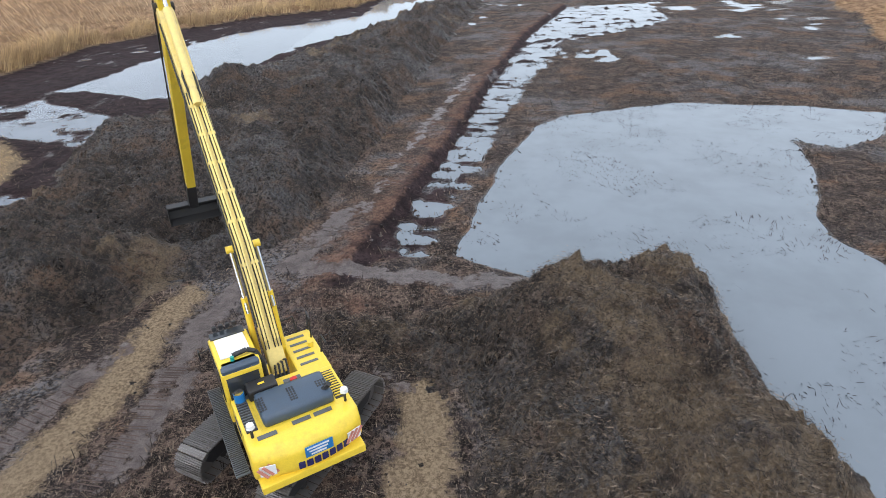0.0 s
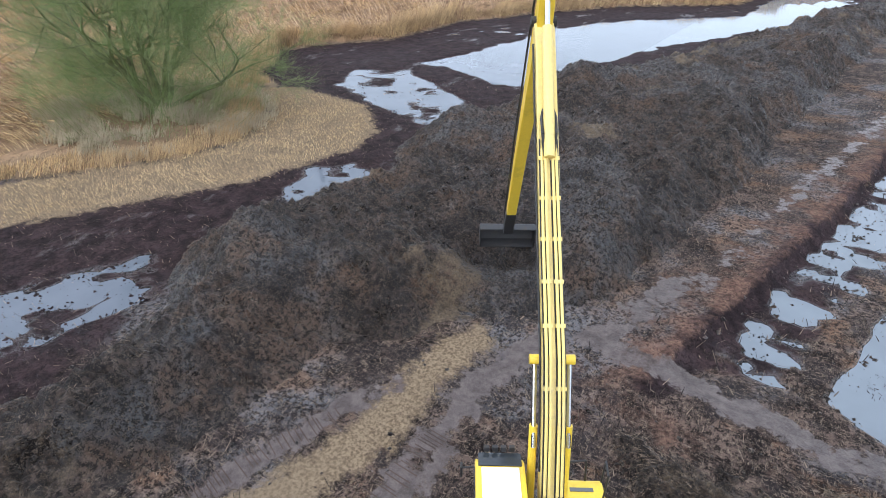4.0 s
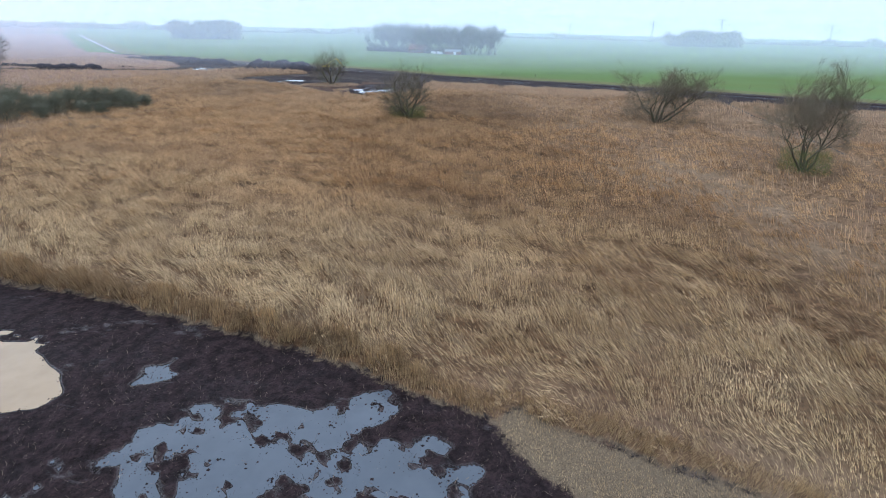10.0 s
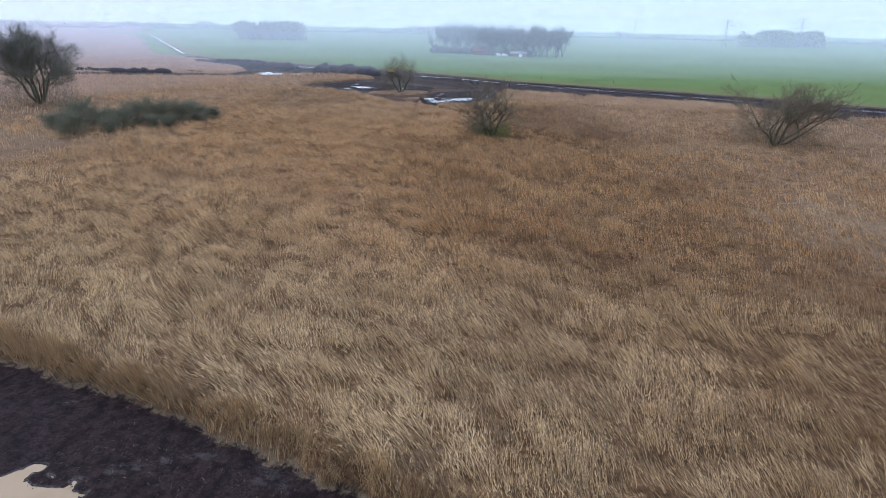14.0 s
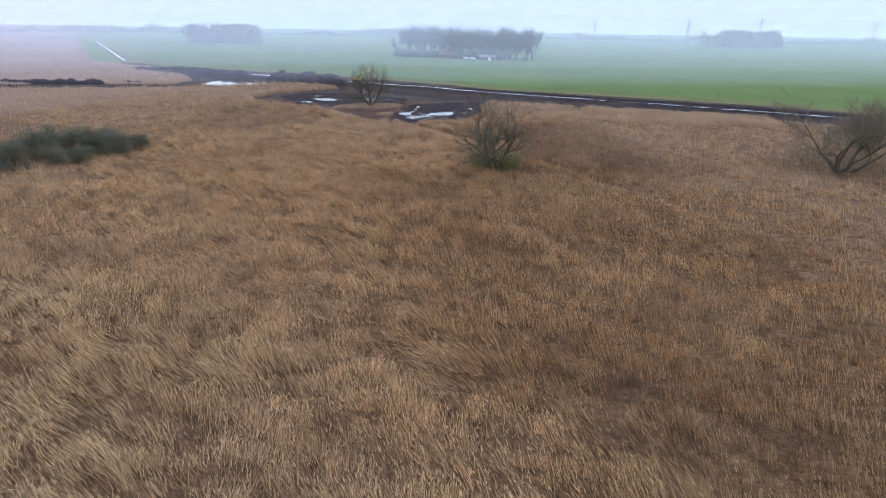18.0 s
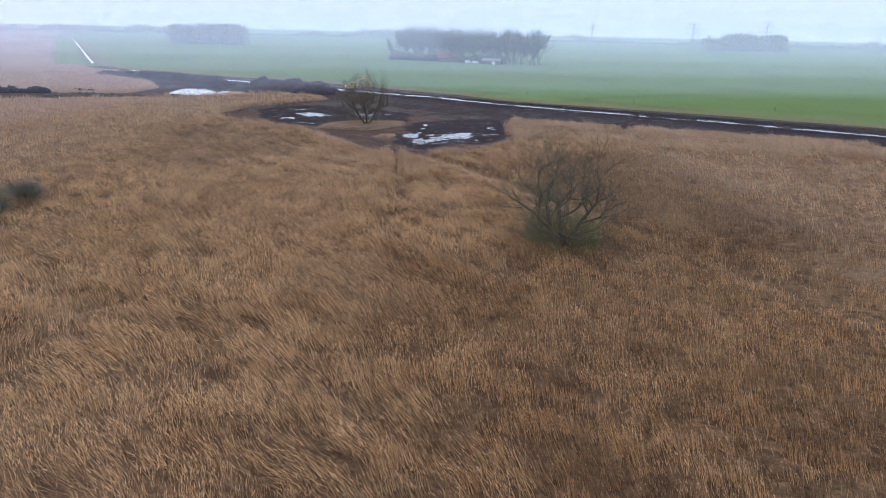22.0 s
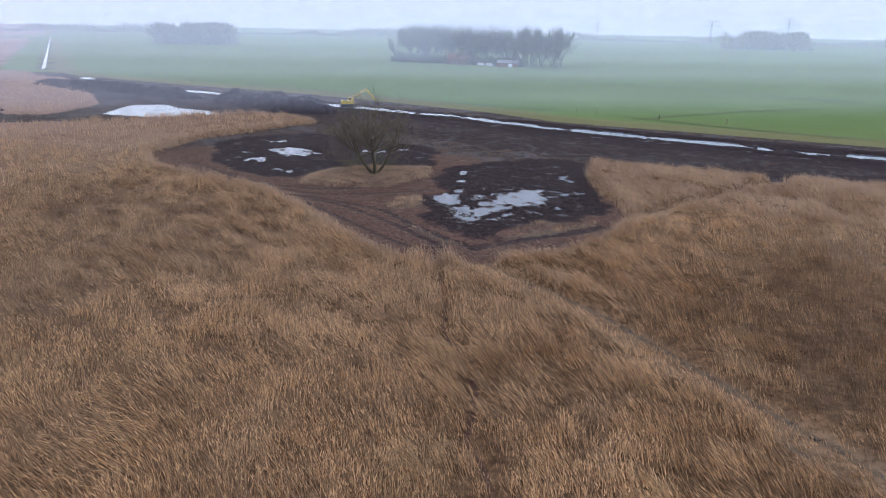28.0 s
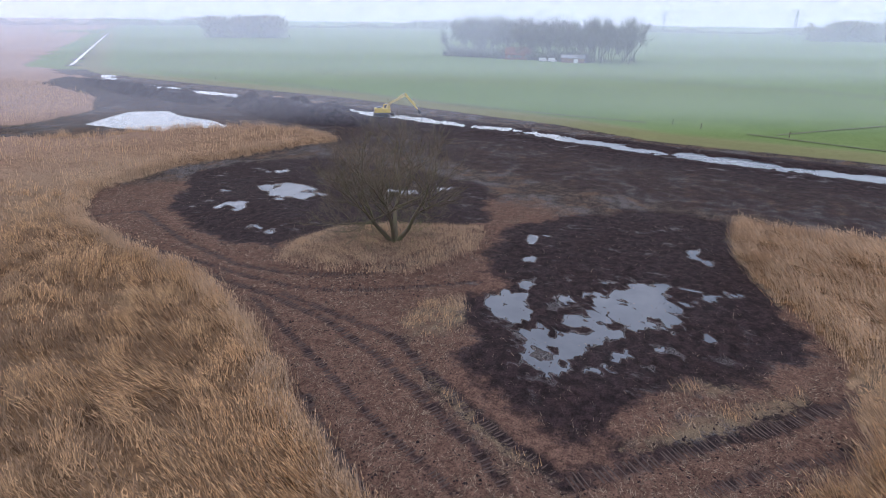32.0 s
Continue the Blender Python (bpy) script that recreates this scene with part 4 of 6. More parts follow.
# ---- plants ----
def blades(name, x, y, z, tall, width, lean, label, mat, group="", per=7, seed=0, loose=0.32, base=0.64, plumes=0.0):
    """Tufts of bent reed blades as one mesh; lean: (direction in degrees, amount); plumes: the share that carries a seed head."""
    rng = np.random.default_rng(seed)
    swathe, upright = lodge(x, y), smooth(np.maximum(inside(x, y, DARK_REEDS), inside(x, y, DARK_R)), -8, 8)
    way = np.radians(lean[0]) + 2.0 * (fbm(x, y, 9.0, 2, seed + 3) - 0.5) + 1.4 * (fbm(x, y, 2.6, 2, seed + 8) - 0.5) + rng.normal(0, 0.2, len(x))
    amount = lean[1] * (0.35 + 1.4 * fbm(x, y, 3.5, 3, seed + 4)) * (1 - 0.5 * upright)
    size = tall * (0.72 + 0.55 * fbm(x, y, 5.0, 3, seed + 5)) * rng.uniform(0.8, 1.2, len(x)) * (0.75 + 0.5 * swathe)
    low = short_reeds(x, y)
    size = size * (0.25 + 0.75 * low)
    # the swathe term paints shade into the furrows as darker blade tone
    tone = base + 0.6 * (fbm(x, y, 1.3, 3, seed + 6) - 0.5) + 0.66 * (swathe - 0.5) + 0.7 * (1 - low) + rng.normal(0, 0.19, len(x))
    tone = tone - 0.46 * smooth(inside(x, y, DARK_L), -12, 12) - 0.10 * smooth(inside(x, y, DARK_REEDS), -10, 10) - 0.32 * smooth(inside(x, y, DARK_R), -6, 8)
    tone = np.clip(tone, 0.04, 1)
    x, y, z, way, amount, size, tone = (np.repeat(k, per) for k in (x, y, z, way, amount, size, tone))
    n = len(x)
    x, y = x + rng.normal(0, loose, n), y + rng.normal(0, loose, n)
    size = size * rng.uniform(0.65, 1.2, n)
    way = way + rng.normal(0, 0.35, n)
    amount = np.clip(amount + rng.normal(0, 0.10, n), 0.02, 1.25)
    face = rng.uniform(0, math.pi, n)
    wx, wy = np.cos(face) * width / 2, np.sin(face) * width / 2
    dx, dy = np.cos(way) * amount * size, np.sin(way) * amount * size
    up = size * np.sqrt(np.clip(1 - 0.55 * amount ** 2, 0.10, 1))
    v = np.empty((n, 3, 3), np.float32)
    v[:, 0] = np.c_[x - wx, y - wy, z - 0.1]
    v[:, 1] = np.c_[x + wx, y + wy, z - 0.1]
    tips = np.c_[x + dx, y + dy, z + up]
    v[:, 2] = tips
    if plumes:
        k = rng.random(n) < plumes
        m = int(k.sum())
        d = np.c_[dx[k], dy[k], 0.7 * up[k]] / size[k][:, None] + rng.normal(0, 0.12, (m, 3))
        side = np.c_[-np.sin(way[k]), np.cos(way[k]), rng.normal(0, 0.6, m)] * rng.uniform(0.018, 0.034, m)[:, None]
        a = tips[k] - d * 0.14
        head = np.stack([a - side, a + side, a + d * rng.uniform(0.24, 0.40, m)[:, None]], axis=1)
        v, tone = np.concatenate([v, head]), np.concatenate([tone, np.clip(tone[k] + rng.normal(0.05, 0.18, m), 0.04, 1)])
    me = mesh_np(name, v.reshape(-1, 3), np.arange(3 * len(v)).reshape(-1, 3), mat)
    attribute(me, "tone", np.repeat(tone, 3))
    return tagged(new(name, me), label, "reeds", group, "stuff")


def scatter(n, x0, x1, y0, y1, seed, chance, keep):
    """Random places in a rectangle, thinned by chance(x, y), kept where keep(reed, straw) holds."""
    rng = np.random.default_rng(seed)
    x, y = rng.uniform(x0, x1, n), rng.uniform(y0, y1, n)
    k = rng.random(n) < chance(x, y)
    x, y = x[k], y[k]
    z, reed, straw, earth, grass, pink, slick, bog = zones(x, y)
    k = keep(reed, straw) & (worn(x, y) > 0.5)
    return x[k], y[k], z[k]


def in_swathes(x, y):
    return by_line(x, y) * (0.6 + 0.4 * smooth(lodge(x, y), 0.1, 0.5))


def always(x, y):
    return np.ones(len(x))


def in_reeds(reed, straw):
    return reed > 0.45


def on_edge(reed, straw):
    return (reed > 0.05) & (reed < 1.8)


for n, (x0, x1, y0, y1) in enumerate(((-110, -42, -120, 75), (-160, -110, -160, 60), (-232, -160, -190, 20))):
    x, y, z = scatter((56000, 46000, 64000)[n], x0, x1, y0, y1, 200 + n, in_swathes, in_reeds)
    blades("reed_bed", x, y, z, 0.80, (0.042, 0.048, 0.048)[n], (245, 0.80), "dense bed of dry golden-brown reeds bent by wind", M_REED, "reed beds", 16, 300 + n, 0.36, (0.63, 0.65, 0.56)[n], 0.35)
x, y, z = scatter(36000, -292, -226, -96, 10, 221, always, in_reeds)
blades("reed_bed", x, y, z, 0.90, 0.055, (235, 0.70), "bed of dry golden reeds beside the clearing", M_PALEREED, "reed beds", 9, 309, 0.40, 0.6, 0.3)
x, y, z = scatter(34000, -330, -25, -320, 240, 220, lambda x, y: smooth(line_dist(x, y, LINE), 35, 75), in_reeds)
# far bed: haze put in as the paler, greyer reed colour
blades("reed_bed", x, y, z, 1.15, 0.11, (215, 0.5), "wide bed of dry brown reeds behind the clearing", M_PALEREED, "reed beds", 7, 310, 0.8)
x, y, z = scatter(70000, -62, -15, -65, 115, 230, always, on_edge)
blades("reed_fringe", x, y, z, 1.3, 0.032, (30, 0.45), "pale fringe of standing reeds along the mud", M_REED, "reed beds", 22, 320, 0.25, 0.66)
x, y, z = scatter(50000, -290, -195, -200, -50, 231, always, on_edge)
blades("reed_fringe", x, y, z, 0.95, 0.036, (235, 0.6), "pale fringe of standing reeds round the clearing", M_PALEREED, "reed beds", 18, 321, 0.4, 0.58, 0.3)
x, y, z = scatter(9000, -246, -222, -124, -98, 232, always, lambda reed, straw: straw > 0.44)
blades("cut_reed", x, y, z, 0.45, 0.035, (215, 0.8), "short flattened straw round the willow's foot", M_PALEREED, "reed beds", 6, 322, 0.3, 0.4)


def tube_tree(seed, tall, trunks, spread, depth=5, base_r=0.16, sides=5, up=0.35, first=0.22):
    """Branches of a bare tree: arrays for the stout wood and for the thin wood, and the twig ends."""
    rnd = random.Random(seed)
    stout, thin, ends = ([], []), ([], []), []

    def tube(a, b, ra, rb, store, k):
        v, f = store
        d = (b - a).normalized()
        s = d.orthogonal().normalized()
        t = d.cross(s)
        n = len(v)
        for c, r in ((a, ra), (b, rb)):
            for j in range(k):
                w = 2 * math.pi * j / k
                v.append(c + (s * math.cos(w) + t * math.sin(w)) * r)
        for j in range(k):
            f.append((n + j, n + (j + 1) % k, n + k + (j + 1) % k, n + k + j))

    def grow(p, d, length, r, level):
        segs = 3 if level < 3 else 2
        for s in range(segs):
            jitter = Vector((rnd.gauss(0, 1), rnd.gauss(0, 1), rnd.gauss(0, 0.6))) * (0.23 + 0.03 * level)
            d = (d + jitter + Vector((0, 0, up * 0.12))).normalized()
            q = p + d * (length / segs)
            r2 = r * (0.86 if s < segs - 1 else 0.74)
            tube(p, q, r, r2, stout if level < 3 else thin, sides if level < 2 else (4 if level < 3 else 3))
            p, r = q, r2
            if level < depth and (s > 0 or level > 0):
                for _ in range(rnd.choice((1, 1, 2))):
                    side = Vector((rnd.gauss(0, 1), rnd.gauss(0, 1), rnd.gauss(0.15, 0.5))).normalized()
                    grow(p, (d * 0.75 + side * spread).normalized(), length * rnd.uniform(0.55, 0.8), r * rnd.uniform(0.5, 0.68), level + 1)
        if level >= depth - 1:
            ends.append((p, d, length))
        if level < depth:
            grow(p, (d + Vector((rnd.gauss(0, 0.3), rnd.gauss(0, 0.3), 0.1))).normalized(), length * 0.72, r * 0.8, level + 1)

    for k in range(trunks):
        w = 2 * math.pi * (k + rnd.random() * 0.6) / trunks
        out = Vector((math.cos(w), math.sin(w), 0))
        lean = spread * (rnd.uniform(0.1, 1.5) if trunks > 3 else rnd.uniform(0.35, 0.85)) if trunks > 1 else 0.05
        grow(out * base_r * (1.2 if trunks > 1 else 0), (Vector((0, 0, 1)) + out * lean).normalized(), tall * first * rnd.uniform(0.85, 1.15), base_r * rnd.uniform(0.7, 1.0), 0)
    return stout, thin, ends


def bare_tree(name, label, seed, tall, wide, trunks, spread, bark, twig, twigs=9, depth=5, base_r=0.16, twig_len=0.8, twig_w=0.022, up=0.35, first=0.22, low=0, sides=5, bushy=None):
    ob = thing(name, label, "tree")
    stout, thin, ends = tube_tree(seed, tall, trunks, spread, depth, base_r, sides, up=up, first=first)
    pts = np.array([tuple(e[0]) for e in ends])
    fit_z = tall / np.percentile(pts[:, 2], 98)
    fit_xy = (wide / 2) / np.percentile(np.hypot(pts[:, 0], pts[:, 1]), 92)
    grown = Matrix.Diagonal((fit_xy, fit_xy, fit_z, 1))
    stout, thin = ([grown @ p for p in stout[0]], stout[1]), ([grown @ p for p in thin[0]], thin[1])
    ends = [(grown @ p, (grown.to_3x3() @ d).normalized(), n) for p, d, n in ends]
    child(new("trunk", mesh_np("trunk", [tuple(p) for p in stout[0]], stout[1], bark, True)), ob, "forked bare stems")
    if thin[1]:
        tagged(child(new("bough", mesh_np("bough", [tuple(p) for p in thin[0]], thin[1], bark, True)), ob), kind="stuff")
    rng = np.random.default_rng(seed)
    p = np.repeat(np.array([tuple(e[0]) for e in ends]), twigs, axis=0)
    d = np.repeat(np.array([tuple(e[1]) for e in ends]), twigs, axis=0)
    n = len(p)
    d = d + rng.normal(0, 0.55, (n, 3)) + [0, 0, 0.15]
    d /= np.linalg.norm(d, axis=1)[:, None]
    back = rng.uniform(0.0, 0.9, n)[:, None]
    length = (twig_len * rng.uniform(0.5, 1.3, n))[:, None]
    a = p - d * 0.0 - np.repeat(np.array([tuple(e[1]) for e in ends]), twigs, axis=0) * back * twig_len
    side = np.cross(d, rng.normal(0, 1, (n, 3)))
    side /= np.linalg.norm(side, axis=1)[:, None]
    v = np.stack([a - side * twig_w, a + side * twig_w, a + d * length], axis=1).reshape(-1, 3)
    if low:
        m = low
        before = v
        w, r = rng.uniform(0, 2 * math.pi, m), wide * 0.40 * np.sqrt(rng.random(m))
        a = np.c_[np.cos(w) * r, np.sin(w) * r, rng.uniform(0.0, 0.34, m) * tall]
        d = np.c_[np.cos(w) * 0.6, np.sin(w) * 0.6, rng.uniform(0.4, 1.2, m)] + rng.normal(0, 0.35, (m, 3))
        side = np.cross(d, rng.normal(0, 1, (m, 3)))
        side /= np.linalg.norm(side, axis=1)[:, None]
        v = np.concatenate([v, np.stack([a - side * twig_w * 1.8, a + side * twig_w * 1.8, a + d * 1.4], axis=1).reshape(-1, 3)])
        if bushy is not None:
            cut = len(before) + 3 * int(0.22 * m)
            shoots = v[cut:] * [0.62, 0.62, 0.66]
            v = v[:cut]
            tagged(child(new("undergrowth", mesh_np("undergrowth", shoots, np.arange(len(shoots)).reshape(-1, 3), bushy)), ob, "green shoots round the foot"), kind="stuff")
    tagged(child(new("crown", mesh_np("crown", v, np.arange(len(v)).reshape(-1, 3), twig)), ob, "haze of fine bare twigs"), kind="stuff")
    return ob


def stand(ob, x, y, turn=0.0, size=1.0, sink=0.1):
    ob.matrix_basis = pose(x, y, ground_z(x, y) - sink, 0, 0, turn) @ Matrix.Diagonal((size, size, size, 1))
    return ob


stand(bare_tree("willow", "bushy green-tinged bare willow at the reed edge", 11, 12.5, 18.0, 9, 0.95, M_GREENBARK, M_GREENTWIG, 14, 4, 0.17, 1.3, 0.0060, 0.5, 0.24, 5000), -41.5, 25.7)
stand(bare_tree("willow", "rounded bare willow standing in brown reeds", 12, 12.5, 17.5, 5, 0.80, M_BARK, M_DARKTWIG, 3, 4, 0.24, 1.5, 0.0060, 0.6, 0.22, 9000, 5, M_OLIVE), -154.5, -51.2)
stand(bare_tree("willow", "spreading bare willow with twin stems in the clearing", 13, 13.0, 18.0, 4, 0.75, M_BARK, M_DARKTWIG, 4, 4, 0.19, 1.5, 0.0055, 0.5, 0.24, 900, 5, M_OLIVE), -234.5, -111.0)
stand(bare_tree("willow", "wide bare willow with open crown in the reeds", 14, 13.0, 23.0, 6, 0.9, M_BARK, M_TWIG, 12, 4, 0.20, 1.6, 0.007, 0.4, 0.22, 5000), -175, 9.0)
stand(bare_tree("willow", "upright bare willow beside a reed track", 15, 16.0, 15.0, 6, 0.7, M_BARK, M_TWIG, 14, 4, 0.18, 1.6, 0.006, 0.5, 0.22, 6000, 5, M_OLIVE), -122, 29)
# no mist stands before this willow; its grey twigs carry the haze
stand(bare_tree("willow", "large bare willow far out in the reeds", 16, 20.0, 24.0, 6, 0.7, M_BARK, M_COPSE, 22, 4, 0.26, 2.2, 0.013, 0.5, 0.22, 3000), -146, -184)
thicket = bare_tree("willow_thicket", "low dark green thicket in the reeds", 17, 5.4, 7.0, 7, 0.8, M_BARK, M_GREYGREEN, 12, 3, 0.05, 1.3, 0.010, 0.8, 0.25, 900)
tagged(thicket, group="thickets in the reeds")
stand(thicket, -141, -125)
for x, y, s in ((-146, -122, 0.62), (-139, -121, 0.85), (-136.5, -128, 1.1), (-133, -123.5, 0.6), (-131, -131.5, 1.05), (-128.5, -124, 0.55), (-126.5, -135.5, 0.8), (-124, -128.5, 0.95), (-121, -138, 1.2), (-119.5, -127, 0.6), (-117, -140, 0.7), (-114, -131, 0.9)):
    stand(copy_thing(thicket, Matrix()), x, y, x * 37 % 360, s)

x, y, z = scatter(4200, -46, -34, 17, 34, 234, lambda x, y: smooth(fbm(x, y, 1.6, 2, 77), 0.42, 0.55) * smooth(8.0 - np.hypot(x + 41.5, y - 25.7), 0, 2) * smooth(np.hypot(x + 41.5, y - 25.7), 1.0, 2.0), lambda reed, straw: reed > -1.5)
blades("tussock_grass", x, y, z, 1.5, 0.045, (20, 0.5), "pale tussock grass round the green willow's foot", M_TUSSOCK, "reed beds", 14, 324, 0.16, 0.8)
x, y, z = scatter(9000, -240, -200, -126, -70, 235, lambda x, y: smooth(fbm(x, y, 2.0, 3, 78), 0.40, 0.58), lambda reed, straw: (straw > 0.50) & (reed < 0))
blades("straw_tuft", x, y, z, 0.55, 0.030, (215, 0.8), "pale flattened straw tufts on the driven earth", M_REED, "reed beds", 8, 325, 0.3, 0.75)
x, y, z = scatter(16000, -47, -25, -8, 38, 233, always, lambda reed, straw: (straw > 0.6) & (reed < 0.2))
blades("straw_stubble", x, y, z + 0.08, 0.22, 0.022, (215, 0.9), "flattened cut straw on the mown strip", M_REED, "reed beds", 7, 323, 0.3, 0.45)

# ---- far farm and copse ----
M_ROOF, M_BRICKWALL = plain("red_roof_tiles", (0.20, 0.085, 0.06), 0.8), plain("farm_brick", (0.24, 0.15, 0.11), 0.85)
M_WHITE = plain("white_paint", (0.72, 0.73, 0.73), 0.4, 0.0, amount=0.2)
M_GLASS = plain("dark_window_glass", (0.03, 0.035, 0.04), 0.08, 0.0, amount=0.1)
M_STEEL = plain("galvanised_steel", (0.30, 0.32, 0.34), 0.55, 0.6)
M_POST = plain("weathered_wood_post", (0.16, 0.13, 0.10), 0.9)

rnd = random.Random(4)
kinds = [bare_tree("poplar", "tall bare poplar in the farm copse", 40 + k, 22.0, 15.0, 3, 0.42, M_COPSE, M_COPSE, 9, 3, 0.24, 2.8, 0.040, 1.0, 0.26, 0, 3) for k in range(4)]
for k, ob in enumerate(kinds):
    tagged(ob, group="copse round the farm")
spots = []
for row in range(4):
    for k in range(18):
        u = (k + rnd.uniform(0.1, 0.9)) / 18
        spots.append((-588 + 26 * u - 12 * row + rnd.uniform(-3, 3), -240 + 129 * u + rnd.uniform(-2, 2)))
for k, (x, y) in enumerate(spots):
    ob = kinds[k] if k < 4 else copy_thing(kinds[k % 4], Matrix())
    stand(ob, x, y, rnd.uniform(0, 360), rnd.uniform(0.85, 1.15))
shrub = bare_tree("hedge_shrub", "dense bare hedge shrub below the poplars", 61, 6.0, 8.0, 6, 0.9, M_BARK, M_COPSE, 8, 2, 0.08, 1.8, 0.07, 0.6, 0.35, 600, 3)
tagged(shrub, group="hedge round the farm")
for k in range(18):
    u = 0.7 * k / 17
    ob = shrub if k == 0 else copy_thing(shrub, Matrix())
    stand(ob, -582 + 27 * u + rnd.uniform(-2, 2), -238 + 138 * u, rnd.uniform(0, 360), rnd.uniform(0.8, 1.3))


def farmhouse(x, y, turn):
    ob = thing("farmhouse", "brick farmhouse with a red tiled roof among trees", "house")
    part("wall", slab([(-6, 0), (6, 0), (6, 3.2), (0, 7.0), (-6, 3.2)], 16), M_BRICKWALL, ob)
    for s in (-1, 1):
        part("roof", box((16.8, 8.0, 0.22), (0, s * 3.25, 5.25), 0.03, (s * -32.5, 0, 0)), M_ROOF, ob)
    part("chimney", box((0.8, 0.8, 1.6), (4, 0, 7.4), 0.04), M_BRICKWALL, ob)
    for k in range(4):
        w = part("window", box((1.3, 0.1, 1.4), (-5.5 + 3.6 * k, -6.03, 1.7), 0.02), M_WHITE, ob)
        part("pane", box((1.1, 0.04, 1.2), (-5.5 + 3.6 * k, -6.10, 1.7)), M_GLASS, w)
    ob.matrix_basis = pose(x, y, ground_z(x, y), 0, 0, turn)
    return ob


farmhouse(-573, -186, 100)


def van(x, y, turn):
    ob = thing("van", "white van parked beside the farm yard", "van")
    part("body", slab([(-2.6, 0.35), (2.6, 0.35), (2.6, 1.0), (1.7, 1.25), (1.2, 2.2), (-2.6, 2.3)], 1.95, 0, 0.06), M_WHITE, ob)
    part("windscreen", box((1.7, 0.05, 0.9), (0, 1.5, 1.75), 0, (-62, 0, 0)), M_GLASS, ob)
    for sx in (-1, 1):
        for yy in (-1.7, 1.7):
            part("wheel", rod((sx * 0.75, yy, 0.35), (sx * 1.0, yy, 0.35), 0.35, 14), M_GLASS, ob)
    ob.matrix_basis = pose(x, y, ground_z(x, y), 0, 0, turn)


van(-558, -166, 20)
van(-557, -160, 10)


def shed(x, y, turn):
    ob = thing("shed", "long low barn behind the hedge", "barn")
    part("wall", slab([(-4, 0), (4, 0), (4, 2.6), (0, 4.2), (-4, 2.6)], 14), M_BRICKWALL, ob)
    for s in (-1, 1):
        part("roof", box((14.6, 4.8, 0.16), (0, s * 2.1, 3.5), 0.02, (s * -21.5, 0, 0)), M_STEEL, ob)
    part("door", box((2.6, 0.1, 2.2), (2, -4.04, 1.1), 0.02), M_WHITE, ob)
    ob.matrix_basis = pose(x, y, ground_z(x, y), 0, 0, turn)


shed(-560, -148, 96)


def pylon(x, y, tall, turn):
    ob = thing("pylon", "grey steel lattice power pylon in the haze", "pylon", "pylons along the power line")
    bm = None
    levels = [(0, 4.2), (0.35, 2.2), (0.62, 1.3), (1.0, 0.5)]
    for (a, wa), (b, wb) in zip(levels[:-1], levels[1:]):
        for sx in (-1, 1):
            for sy in (-1, 1):
                bm = rod((sx * wa, sy * wa, a * tall), (sx * wb, sy * wb, b * tall), 0.26, 4, bm)
        for s in (-1, 1):
            bm = rod((-wa, s * wa, a * tall), (wb, s * wb, b * tall), 0.16, 4, bm)
            bm = rod((wa, s * wa, a * tall), (-wb, s * wb, b * tall), 0.16, 4, bm)
            bm = rod((s * wa, -wa, a * tall), (s * wb, wb, b * tall), 0.16, 4, bm)
    part("tower", bm, M_STEEL, ob)
    for h, w in ((0.66, 11), (0.82, 14), (0.97, 8)):
        b = rod((-w, 0, h * tall), (w, 0, h * tall), 0.26, 4)
        for s in (-1, 1):
            b = rod((s * w, 0, h * tall), (s * 0.8, 0, (h + 0.05) * tall), 0.16, 4, b)
            for u in (0.55, 1.0):
                b = rod((s * w * u, 0, h * tall), (s * w * u, 0, h * tall - 2.6), 0.16, 4, b)
        part("crossarm", b, M_STEEL, ob)
    ob.matrix_basis = pose(x, y, 0, 0, 0, turn)


for x, y, h in PYLONS:
    pylon(x, y, h, 70)


def tree_belt(name, pts, tall, n, label, seed):
    """A far belt of bare trees as one object: rough crowns of many small clumps on stems."""
    rng = np.random.default_rng(seed)
    (ax, ay), (bx, by) = pts
    u = rng.random(n)
    x, y = ax + (bx - ax) * u + rng.normal(0, 6, n), ay + (by - ay) * u + rng.normal(0, 6, n)
    env = tall * np.clip(3.0 * (fbm(x, y, 60.0 if n > 9500 else 24.0, 4, seed) - (0.38 if n > 9500 else 0.2)), 0.10, 1.1)
    z = env * rng.random(n) ** 0.7
    r = rng.uniform(0.5, 1.5, n) * tall / 12
    o = rng.normal(0, 1, (n, 3, 3)) * r[:, None, None]
    v = (np.c_[x, y, z][:, None] + o).reshape(-1, 3)
    tagged(new(name, mesh_np(name, v, np.arange(len(v)).reshape(-1, 3), M_TWIG)), label, "trees", "far tree belts", "stuff")


for k, (a, b, h, n) in enumerate(BELTS):
    tree_belt("tree_belt", (a, b), h, n, "hazy belt of bare trees on the horizon", 500 + k)

# ---- mist ----
for d in (262, 370, 540, 820, 1300, 2100):
    c, s = Vector((-0.91, -0.41, 0)), Vector((0.41, -0.91, 0))
    o = Vector((-60, -33, 0)) + c * d
    w = 900 + d * 2.2
    v = []
    for k in range(13):
        u = -1 + k / 6
        p = o + s * (w * u) - c * (0.35 * w * u * u)
        v += [(p.x, p.y, -1), (p.x, p.y, 600)]
    me = mesh_np("mist", v, [(2 * k, 2 * k + 2, 2 * k + 3, 2 * k + 1) for k in range(12)], M_MIST, True)
    ob = tagged(new("mist_veil", me), "thin pale winter mist over the far fields", "mist", kind="structure")
    ob.visible_shadow = False


